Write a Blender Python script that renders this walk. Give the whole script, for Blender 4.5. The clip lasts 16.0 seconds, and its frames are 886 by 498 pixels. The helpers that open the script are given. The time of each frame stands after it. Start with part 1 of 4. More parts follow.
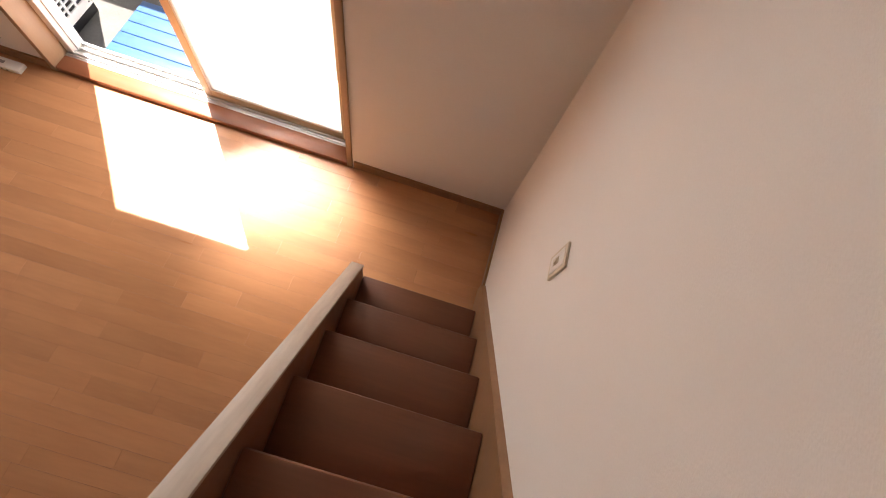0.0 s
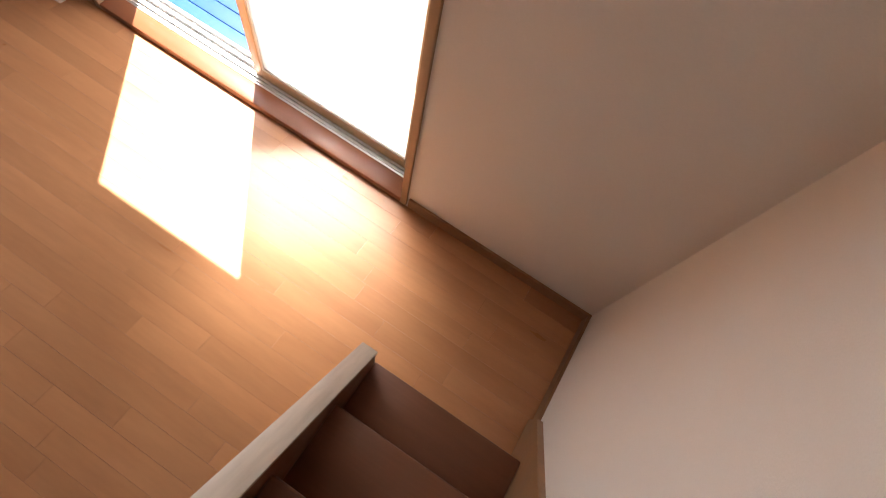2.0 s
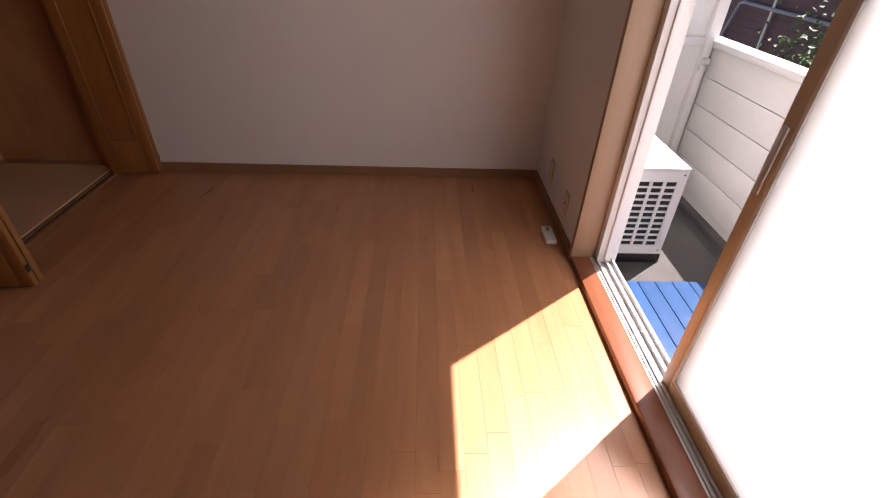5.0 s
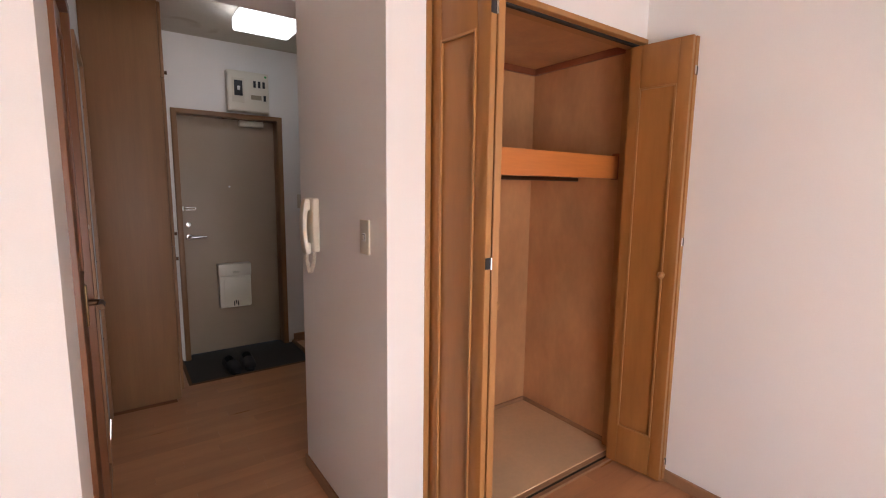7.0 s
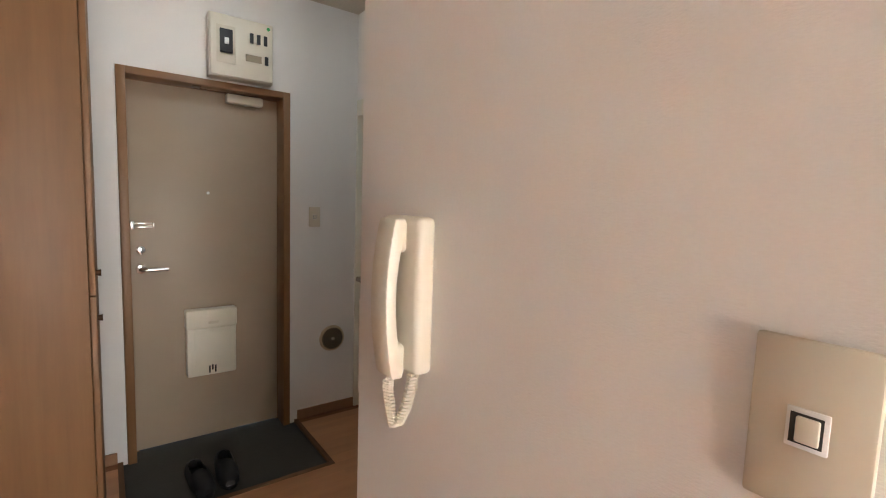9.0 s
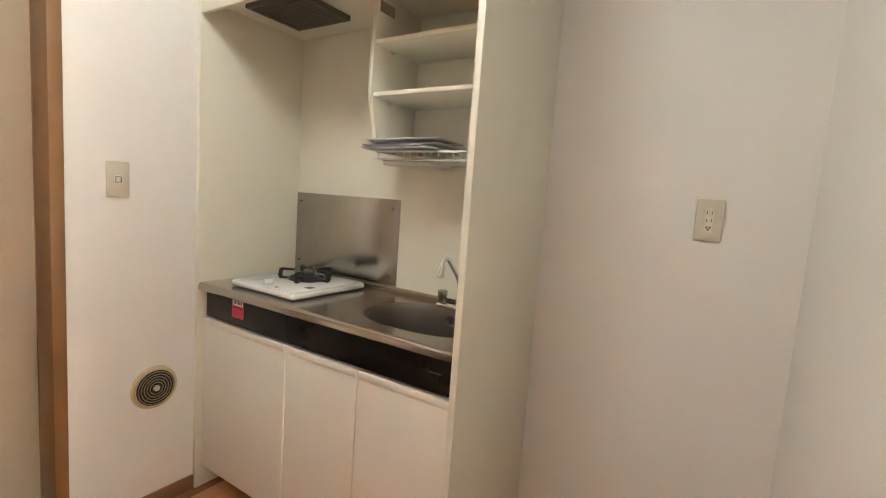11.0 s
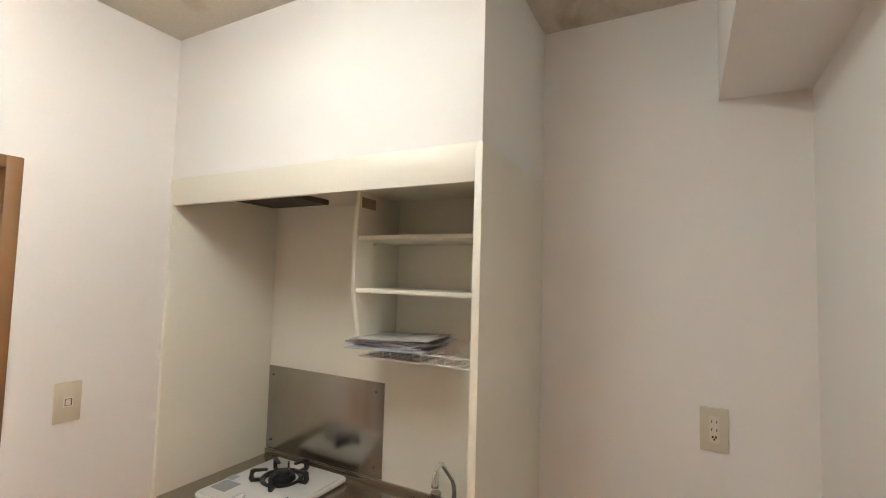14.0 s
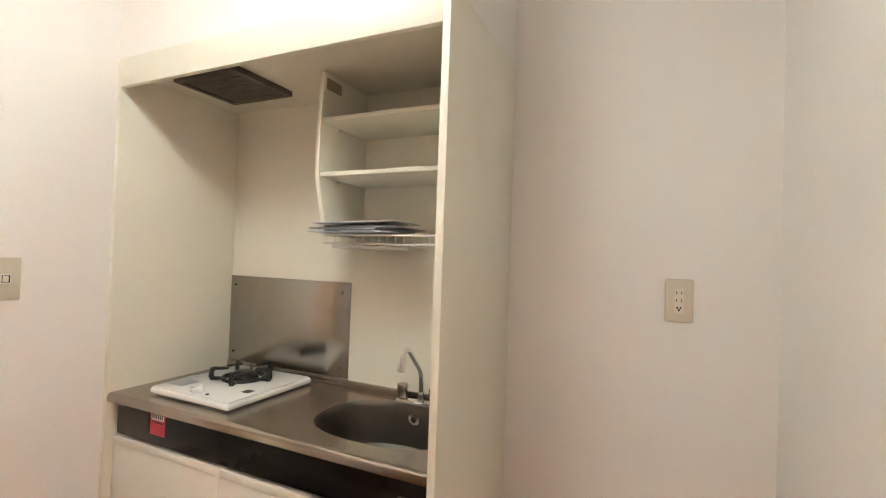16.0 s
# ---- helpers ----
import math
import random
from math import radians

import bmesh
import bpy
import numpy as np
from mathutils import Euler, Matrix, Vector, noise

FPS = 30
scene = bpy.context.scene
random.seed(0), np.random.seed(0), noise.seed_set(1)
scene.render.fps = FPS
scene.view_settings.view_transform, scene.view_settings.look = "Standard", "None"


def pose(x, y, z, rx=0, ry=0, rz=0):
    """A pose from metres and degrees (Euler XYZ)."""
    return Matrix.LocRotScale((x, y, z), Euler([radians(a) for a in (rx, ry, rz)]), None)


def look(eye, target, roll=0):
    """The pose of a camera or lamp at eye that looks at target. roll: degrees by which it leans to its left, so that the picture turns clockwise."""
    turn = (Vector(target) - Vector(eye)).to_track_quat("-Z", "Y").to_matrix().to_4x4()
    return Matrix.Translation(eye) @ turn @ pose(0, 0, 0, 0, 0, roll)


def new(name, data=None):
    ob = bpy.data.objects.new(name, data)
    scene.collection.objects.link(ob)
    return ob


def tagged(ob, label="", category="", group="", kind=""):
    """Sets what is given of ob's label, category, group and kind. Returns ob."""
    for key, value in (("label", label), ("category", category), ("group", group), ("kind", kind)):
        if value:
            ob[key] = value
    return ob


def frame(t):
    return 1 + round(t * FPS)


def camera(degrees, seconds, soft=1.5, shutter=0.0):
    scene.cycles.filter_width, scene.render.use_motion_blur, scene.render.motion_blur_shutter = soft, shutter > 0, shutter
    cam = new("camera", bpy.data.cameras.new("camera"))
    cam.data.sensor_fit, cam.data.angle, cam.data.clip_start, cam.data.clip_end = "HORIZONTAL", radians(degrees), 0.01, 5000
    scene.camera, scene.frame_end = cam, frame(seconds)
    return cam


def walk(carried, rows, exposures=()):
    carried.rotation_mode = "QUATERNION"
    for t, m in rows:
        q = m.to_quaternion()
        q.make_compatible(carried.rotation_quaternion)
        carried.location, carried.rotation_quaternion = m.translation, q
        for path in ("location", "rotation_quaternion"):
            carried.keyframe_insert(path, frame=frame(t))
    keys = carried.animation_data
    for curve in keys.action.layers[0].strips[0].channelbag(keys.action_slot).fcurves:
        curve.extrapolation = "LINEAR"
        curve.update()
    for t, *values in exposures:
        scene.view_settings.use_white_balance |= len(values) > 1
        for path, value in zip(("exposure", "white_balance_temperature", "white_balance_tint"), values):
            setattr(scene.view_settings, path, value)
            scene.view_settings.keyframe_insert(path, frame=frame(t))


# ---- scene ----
cam = camera(88.0, 16.0, soft=1.1)
PATH = [
    (0, (3.162, 1.410, 2.222), (3.227, 2.186, 0.379), 22.3),
    (0.5, (3.104, 1.469, 2.032), (3.077, 2.314, 0.219), 18.5),
    (1, (3.081, 1.571, 1.910), (2.967, 2.403, 0.095), 18.6),
    (1.5, (3.112, 1.669, 1.771), (2.920, 2.478, -0.047), 18.2),
    (2, (3.040, 1.787, 1.666), (2.853, 2.633, -0.136), 21.8),
    (2.5, (3.004, 1.821, 1.608), (2.689, 2.667, -0.177), 20.5),
    (3, (2.976, 1.919, 1.470), (2.494, 2.714, -0.301), 16.2),
    (5.3, (2.725, 1.894, 1.334), (0.981, 1.789, 0.361), 3.8),
    (5.5, (2.650, 1.853, 1.351), (0.861, 1.598, 0.495), 4.5),
    (6, (2.404, 1.642, 1.307), (0.651, 0.853, 0.755), 3.6),
    (6.5, (2.246, 1.477, 1.358), (0.804, 0.137, 1.007), 1.7),
    (7, (2.137, 1.298, 1.387), (0.990, -0.319, 1.124), 0.7),
    (7.5, (2.116, 0.952, 1.384), (1.125, -0.774, 1.194), 1.1),
    (8, (2.014, 0.643, 1.355), (0.974, -1.056, 1.175), 1.6),
    (8.2, (1.964, 0.505, 1.358), (0.875, -1.161, 1.175), 1.7),
    (10.3, (1.619, -0.796, 1.323), (0.242, -2.233, 1.134), 4.4),
    (10.5, (1.578, -0.869, 1.308), (0.089, -2.190, 1.113), 4.1),
    (11, (1.525, -1.002, 1.266), (-0.158, -2.062, 1.053), 4.1),
    (11.5, (1.537, -1.058, 1.264), (-0.191, -2.045, 1.060), 4.4),
    (12, (1.538, -1.085, 1.263), (-0.206, -2.041, 1.051), 4.5),
    (12.5, (1.515, -1.113, 1.366), (-0.226, -2.074, 1.150), 4.4),
    (13, (1.494, -1.139, 1.546), (-0.280, -2.052, 1.405), 3.9),
    (13.5, (1.508, -1.144, 1.644), (-0.255, -2.087, 1.682), 2.2),
    (14, (1.514, -1.133, 1.663), (-0.248, -2.072, 1.784), 1.6),
    (14.5, (1.499, -1.136, 1.642), (-0.286, -2.030, 1.760), 1.7),
    (15, (1.464, -1.148, 1.548), (-0.343, -2.000, 1.636), 1.7),
    (15.5, (1.448, -1.145, 1.448), (-0.368, -1.981, 1.493), 1.7),
    (16, (1.451, -1.132, 1.358), (-0.364, -1.971, 1.396), 2.0),
]
walk(cam, [(t, look(eye, target, roll)) for t, eye, target, roll in PATH],
     [(0.0, 1.68, 6900, 18), (1.2, 1.64, 6750, 17), (2.2, 1.48, 6450, 15), (3.2, 1.45, 6200, 15), (4.6, 0.45, 6700, 28), (5.3, 0.45, 6700, 28), (5.5, 0.82, 6750, 30), (6.0, 2.62, 6550, 23), (7.0, 2.6, 6250, 20), (8.2, 3.2, 6050, 13),
      (10.3, 4.35, 6900, 9), (10.6, 4.75, 6900, 9), (11.2, 5.5, 6900, 8), (12.5, 5.6, 6900, 9), (13.4, 5.08, 6850, 11), (14.6, 5.0, 6850, 11), (16.0, 5.5, 6900, 10)])

# ---------------------------------------------------------------- plan, metres
W = 3.495     # east wall of the room
R = 2.652     # window wall
C = 1.438     # wall with the intercom
E = 2.25      # east wall of the corridor
D = -2.785    # entrance wall
H = 2.508     # corridor ceiling
TOP = 3.9     # ceiling over room and loft
K = 0.526     # front of the kitchen unit
KR = -1.58    # end panel of the kitchen unit
V = 0.062     # west wall of the room
N = -0.834    # back of the wall behind the closet
RO = R + 0.2  # outer face of the window wall

# ---------------------------------------------------------------- light
world = bpy.data.worlds.new("sky")
scene.world = world
world.use_nodes = True
sky = world.node_tree.nodes.new("ShaderNodeTexSky")
sky.sky_type = "NISHITA"
sky.sun_disc = False
sun_way = Vector((0.45 / 0.742 * math.cos(radians(62.4)), -0.59 / 0.742 * math.cos(radians(62.4)), -math.sin(radians(62.4))))
sky.sun_elevation = radians(62.4)
sky.sun_rotation = math.atan2(-sun_way.x, -sun_way.y)
bg = world.node_tree.nodes["Background"]
bg.inputs[1].default_value = 0.09
world.node_tree.links.new(sky.outputs[0], bg.inputs[0])
sun_lamp = bpy.data.lights.new("sun", "SUN")
sun_lamp.energy, sun_lamp.angle, sun_lamp.color = 9.5, radians(0.53), (1, 0.97, 0.92)
sun = new("sun", sun_lamp)
sun.rotation_euler = sun_way.to_track_quat("-Z", "Y").to_euler()
# light of the sky in the window's opening
win_lamp = bpy.data.lights.new("window_light", "AREA")
win_lamp.shape, win_lamp.size, win_lamp.size_y, win_lamp.energy, win_lamp.color = "RECTANGLE", 1.5, 1.8, 9.0, (1.0, 0.97, 0.92)
win_light = new("window_light", win_lamp)
win_light.matrix_world = look((1.8, RO + 0.02, 1.05), (1.8, 0, 0.6))
# sunlight scattered by the frosted sliding pane
pane_lamp = bpy.data.lights.new("pane_light", "AREA")
pane_lamp.shape, pane_lamp.size, pane_lamp.size_y, pane_lamp.energy, pane_lamp.spread, pane_lamp.color = "RECTANGLE", 0.74, 0.44, 1.7, radians(58), (1.0, 0.95, 0.87)
pane_light = new("pane_light", pane_lamp)
PANE = Vector((2.20, R - 0.01, 0.37))
pane_light.matrix_world = look(PANE, PANE + Vector((0.46, -0.585, -0.66)))
# ---------------------------------------------------------------- materials


def nodes_of(name):
    m = bpy.data.materials.new(name)
    m.use_nodes = True
    t = m.node_tree
    return m, t, t.nodes["Principled BSDF"]


def link(t, a, b):
    t.links.new(a, b)


def surface(name, base, rough=0.5, metal=0.0, var=0.08, scale=3.0, stretch=(1, 1, 1), fine=0.05, fine_scale=60.0, bump=0.0, bump_scale=80.0,
            piece=0.0, second=None, coat=0.0, spec=0.5, wear=0.1, stain=None, stain_scale=4.0):
    """Base colour with broad and fine variation, uneven gloss and fine relief. stretch drags the pattern out along an axis (grain)."""
    m, t, p = nodes_of(name)
    n = t.nodes
    co = n.new("ShaderNodeTexCoord")
    src = co.outputs["Object"]
    mp = n.new("ShaderNodeMapping")
    mp.inputs["Scale"].default_value = stretch
    info = n.new("ShaderNodeObjectInfo")
    mul = n.new("ShaderNodeMath")
    mul.operation = "MULTIPLY"
    mul.inputs[1].default_value = 37.0 if piece else 0.0
    link(t, info.outputs["Random"], mul.inputs[0])
    link(t, mul.outputs[0], mp.inputs["Location"])
    link(t, src, mp.inputs["Vector"])
    a, b = n.new("ShaderNodeTexNoise"), n.new("ShaderNodeTexNoise")
    for tex, s, d in ((a, scale, 4.0), (b, fine_scale, 3.0)):
        tex.inputs["Scale"].default_value, tex.inputs["Detail"].default_value = s, d
        link(t, mp.outputs[0], tex.inputs["Vector"])
    lo = [max(0.0, c * (1 - 2.2 * var)) for c in base]
    hi = list(second) if second else [min(1.0, c * (1 + 2.2 * var)) for c in base]
    mix = n.new("ShaderNodeMix")
    mix.data_type = "RGBA"
    mix.inputs[6].default_value, mix.inputs[7].default_value = (*lo, 1), (*hi, 1)
    link(t, a.outputs["Fac"], mix.inputs[0])
    hue = n.new("ShaderNodeHueSaturation")
    # brightness: fine grain and, for pieces, a step from piece to piece
    add = n.new("ShaderNodeMath")
    add.operation = "MULTIPLY_ADD"
    add.inputs[1].default_value, add.inputs[2].default_value = 2 * fine, 1.0 - fine
    link(t, b.outputs["Fac"], add.inputs[0])
    pc = n.new("ShaderNodeMath")
    pc.operation = "MULTIPLY_ADD"
    pc.inputs[1].default_value, pc.inputs[2].default_value = 2 * piece, 1 - piece
    link(t, info.outputs["Random"], pc.inputs[0])
    prod = n.new("ShaderNodeMath")
    prod.operation = "MULTIPLY"
    link(t, add.outputs[0], prod.inputs[0])
    link(t, pc.outputs[0], prod.inputs[1])
    link(t, prod.outputs[0], hue.inputs["Value"])
    colour = mix.outputs[2]
    if stain:
        # irregular blotches with their own edges
        st, ramp, mx = n.new("ShaderNodeTexNoise"), n.new("ShaderNodeValToRGB"), n.new("ShaderNodeMix")
        st.inputs["Scale"].default_value, st.inputs["Detail"].default_value, st.inputs["Distortion"].default_value = stain_scale, 6.0, 0.8
        ramp.color_ramp.elements[0].position, ramp.color_ramp.elements[1].position = 0.56, 0.72
        mx.data_type = "RGBA"
        mx.inputs[7].default_value = (*stain, 1)
        link(t, mp.outputs[0], st.inputs["Vector"])
        link(t, st.outputs["Fac"], ramp.inputs[0])
        link(t, ramp.outputs[0], mx.inputs[0])
        link(t, colour, mx.inputs[6])
        colour = mx.outputs[2]
    link(t, colour, hue.inputs["Color"])
    link(t, hue.outputs[0], p.inputs["Base Color"])
    rg = n.new("ShaderNodeMath")
    rg.operation = "MULTIPLY_ADD"
    rg.inputs[1].default_value, rg.inputs[2].default_value = 2 * wear, rough - wear
    link(t, a.outputs["Fac"], rg.inputs[0])
    link(t, rg.outputs[0], p.inputs["Roughness"])
    p.inputs["Metallic"].default_value = metal
    p.inputs["Specular IOR Level"].default_value = spec
    p.inputs["Coat Weight"].default_value = coat
    p.inputs["Coat Roughness"].default_value = 0.15
    if bump:
        tex = b
        if bump_scale != fine_scale:
            tex = n.new("ShaderNodeTexNoise")
            tex.inputs["Scale"].default_value, tex.inputs["Detail"].default_value = bump_scale, 4.0
            link(t, mp.outputs[0], tex.inputs["Vector"])
        bp = n.new("ShaderNodeBump")
        bp.inputs["Strength"].default_value, bp.inputs["Distance"].default_value = bump, 0.002
        link(t, tex.outputs["Fac"], bp.inputs["Height"])
        link(t, bp.outputs[0], p.inputs["Normal"])
    return m


GX, GY, GZ = (0.6, 9, 9), (9, 0.6, 9), (9, 9, 0.6)      # grain along x, y, z
paper = surface("wallpaper", (0.85, 0.825, 0.79), 0.75, var=0.015, scale=1.2, stretch=(1, 1, 2.6), fine=0.03, fine_scale=180, bump=0.28, bump_scale=210)
ceiling_paper = surface("ceiling_paper", (0.66, 0.60, 0.50), 0.85, var=0.04, scale=2.0, fine=0.10, fine_scale=90, bump=0.5, bump_scale=120, stain=(0.46, 0.37, 0.25), stain_scale=3.5)
step_wood = surface("step_wood", (0.16, 0.085, 0.042), 0.7, var=0.12, scale=3, fine=0.1, spec=0.2)
floor_wood = surface("floor_wood", (0.47, 0.205, 0.088), 0.30, var=0.06, scale=2.0, stretch=(0.9, 6, 6), fine=0.08, fine_scale=12, piece=0.085, bump=0.06, bump_scale=30,
                     second=(0.60, 0.300, 0.140), wear=0.06)
joint = surface("floor_joint", (0.24, 0.105, 0.045), 0.8, var=0.1)
stair_wood = surface("stair_wood", (0.185, 0.070, 0.033), 0.46, var=0.10, scale=2.0, stretch=GX, fine=0.12, fine_scale=12, bump=0.05, bump_scale=20)
skirt_wood = surface("skirting_wood", (0.32, 0.172, 0.085), 0.45, var=0.12, scale=2.0, stretch=(2, 2, 5), fine=0.1, fine_scale=20)
cap_wood = surface("whitened_wood", (0.50, 0.42, 0.345), 0.5, var=0.12, scale=5.0, stretch=(7, 0.8, 0.8), fine=0.14, fine_scale=14, bump=0.1, bump_scale=20)
casing_wood = surface("casing_wood", (0.37, 0.245, 0.15), 0.45, var=0.07, scale=2.0, stretch=GZ, fine=0.06, fine_scale=14)
sill_wood = surface("sill_wood", (0.22, 0.075, 0.032), 0.32, var=0.12, scale=2.0, stretch=GX, fine=0.08, fine_scale=14)
door_wood = surface("door_wood", (0.32, 0.130, 0.032), 0.36, var=0.11, scale=2.2, stretch=(5, 5, 0.7), fine=0.11, fine_scale=13, bump=0.05, bump_scale=25, second=(0.43, 0.185, 0.046))
edge_wood = surface("edge_wood", (0.39, 0.185, 0.058), 0.45, var=0.08, scale=3, stretch=GZ, fine=0.08, fine_scale=14)
ply = surface("closet_plywood", (0.50, 0.225, 0.09), 0.5, var=0.2, scale=3.0, stretch=(1.6, 1.6, 0.8), fine=0.06, fine_scale=24, second=(0.70, 0.37, 0.165))
ply_floor = surface("closet_floor_board", (0.68, 0.47, 0.27), 0.6, var=0.08, scale=2.5, fine=0.06, fine_scale=40)
fascia_wood = surface("shelf_wood", (0.54, 0.175, 0.038), 0.4, var=0.08, scale=2.0, stretch=GX, fine=0.08, fine_scale=16)
red_wood = surface("batten_wood", (0.25, 0.075, 0.03), 0.5, var=0.1, scale=3, fine=0.08)
# redder door wood, darkened so the corridor's shade sits in the colour
shaded_door_wood = surface("corridor_door_wood_shaded", (0.185, 0.070, 0.026), 0.40, var=0.10, scale=2.2, stretch=(5, 5, 0.7), fine=0.10, fine_scale=13, bump=0.05, bump_scale=25, second=(0.26, 0.105, 0.038))
cabinet_wood = surface("shoe_cabinet_veneer", (0.235, 0.118, 0.048), 0.5, var=0.09, scale=2.4, stretch=GZ, fine=0.08, fine_scale=14)
cream = surface("cream_plastic", (0.66, 0.60, 0.48), 0.4, var=0.03, fine=0.02)
ivory = surface("ivory_plastic", (0.73, 0.675, 0.56), 0.35, var=0.03, fine=0.02)
white_paint = surface("white_plastic", (0.80, 0.79, 0.76), 0.4, var=0.03, fine=0.02)
panel_white = surface("kitchen_panel", (0.80, 0.768, 0.655), 0.42, var=0.02, scale=2.0, fine=0.02, fine_scale=80)
door_cream = surface("kitchen_door", (0.81, 0.775, 0.70), 0.38, var=0.02, scale=2.0, fine=0.02, fine_scale=80)
black = surface("black_panel", (0.008, 0.007, 0.007), 0.25, var=0.2, fine=0.1, spec=0.25)
# sink bowl steel; the bowl's dark reflections are put into the base colour
dark_reflection_steel = surface("dark_reflection_steel", (0.20, 0.185, 0.165), 0.42, metal=1.0, var=0.1, scale=5.0, fine=0.06, fine_scale=40, wear=0.1)
black_matt = surface("black_enamel", (0.016, 0.015, 0.016), 0.45, var=0.2, fine=0.1, bump=0.1)
dark = surface("dark_gap", (0.02, 0.018, 0.016), 0.7, var=0.2)
steel = surface("stainless_steel", (0.45, 0.405, 0.355), 0.22, metal=1.0, var=0.06, scale=3.0, stretch=(1, 1, 1), fine=0.06, fine_scale=30, bump=0.03, bump_scale=40, wear=0.10)
brushed = surface("brushed_steel", (0.46, 0.43, 0.39), 0.22, metal=1.0, var=0.06, scale=2.6, stretch=(1, 3.5, 0.8), fine=0.07, fine_scale=40, wear=0.08, stain=(0.43, 0.40, 0.36), stain_scale=4.0)
chrome = surface("chrome", (0.80, 0.80, 0.80), 0.10, metal=1.0, var=0.02, wear=0.03)
alu = surface("aluminium", (0.70, 0.70, 0.69), 0.38, metal=0.85, var=0.04, fine=0.04, fine_scale=60)
dull_alu = surface("dull_aluminium", (0.40, 0.39, 0.37), 0.62, metal=0.4, var=0.06, fine=0.05, fine_scale=50)
alu_white = surface("white_coated_aluminium", (0.78, 0.77, 0.73), 0.4, var=0.03, fine=0.03)
stile_gold = surface("beige_coated_aluminium", (0.62, 0.50, 0.33), 0.42, metal=0.15, var=0.04, fine=0.03)
enamel = surface("white_enamel", (0.82, 0.82, 0.80), 0.16, var=0.02, coat=0.4)
door_paint = surface("beige_door_paint", (0.38, 0.295, 0.212), 0.42, var=0.04, scale=3, fine=0.05, fine_scale=240, bump=0.12, bump_scale=260)
frame_brown = surface("brown_frame_paint", (0.25, 0.125, 0.050), 0.42, var=0.08, fine=0.05)
vinyl = surface("grey_vinyl", (0.060, 0.056, 0.048), 0.75, spec=0.3, var=0.12, scale=5, fine=0.2, fine_scale=120, bump=0.1, bump_scale=150)
rubber = surface("black_rubber", (0.012, 0.012, 0.013), 0.55, var=0.2, fine=0.1)
# base colour lowered to stand in for shade over the balcony floor
concrete = surface("concrete", (0.085, 0.083, 0.076), 0.85, var=0.22, scale=4, fine=0.15, fine_scale=60, bump=0.4, bump_scale=90)
gutter_grey = surface("dark_concrete", (0.06, 0.06, 0.057), 0.8, var=0.25, scale=6, fine=0.2, fine_scale=50, bump=0.4, bump_scale=80)
blue_paint = surface("blue_paint", (0.008, 0.062, 0.18), 0.5, var=0.12, scale=4, stretch=(6, 0.8, 6), fine=0.08, fine_scale=30, piece=0.06)
parapet_white = surface("white_siding", (0.72, 0.715, 0.68), 0.5, var=0.05, scale=3, fine=0.05, fine_scale=60)
seam_brown = surface("seam_brown", (0.20, 0.085, 0.04), 0.8, var=0.3, scale=20, fine=0.2)
brick_dark = surface("dark_brown_tile", (0.10, 0.052, 0.056), 0.6, var=0.25, scale=3, fine=0.25, fine_scale=12, bump=0.4, bump_scale=14)
roof_tile = surface("roof_tile", (0.28, 0.29, 0.31), 0.6, var=0.15, scale=4)
leaf_green = surface("leaf_green", (0.055, 0.105, 0.032), 0.5, var=0.4, scale=9, fine=0.3, fine_scale=30)
bark = surface("bark", (0.09, 0.06, 0.04), 0.9, var=0.3, scale=12, bump=0.4)
far_ground = surface("ground", (0.16, 0.155, 0.15), 0.9, var=0.2, scale=0.6, fine=0.15, fine_scale=8)
glass_dark = surface("window_glass", (0.10, 0.13, 0.16), 0.08, var=0.1)
red_sticker = surface("red_sticker", (0.62, 0.045, 0.085), 0.45, var=0.05)
grey_print = surface("grey_print", (0.30, 0.30, 0.30), 0.6, var=0.05)
paper_sheet = surface("paper_sheets", (0.66, 0.66, 0.67), 0.5, var=0.12, scale=14, fine=0.1, fine_scale=30)
print_blue = surface("printed_paper", (0.46, 0.48, 0.53), 0.45, var=0.3, scale=18, fine=0.2)
clear_film = surface("plastic_sleeve", (0.60, 0.61, 0.61), 0.12, var=0.1, scale=20, coat=0.5)
tape_brown = surface("brown_label", (0.33, 0.27, 0.18), 0.5, var=0.1)
green_sticker = surface("green_sticker", (0.06, 0.42, 0.12), 0.5, var=0.05)
brass = surface("aged_brass", (0.30, 0.20, 0.09), 0.38, metal=0.9, var=0.1)
bronze = surface("dark_bronze", (0.12, 0.07, 0.04), 0.35, metal=0.9, var=0.1)
filter_dark = surface("greasy_filter", (0.13, 0.110, 0.090), 0.6, metal=0.2, var=0.2, scale=8, fine=0.2, fine_scale=90)


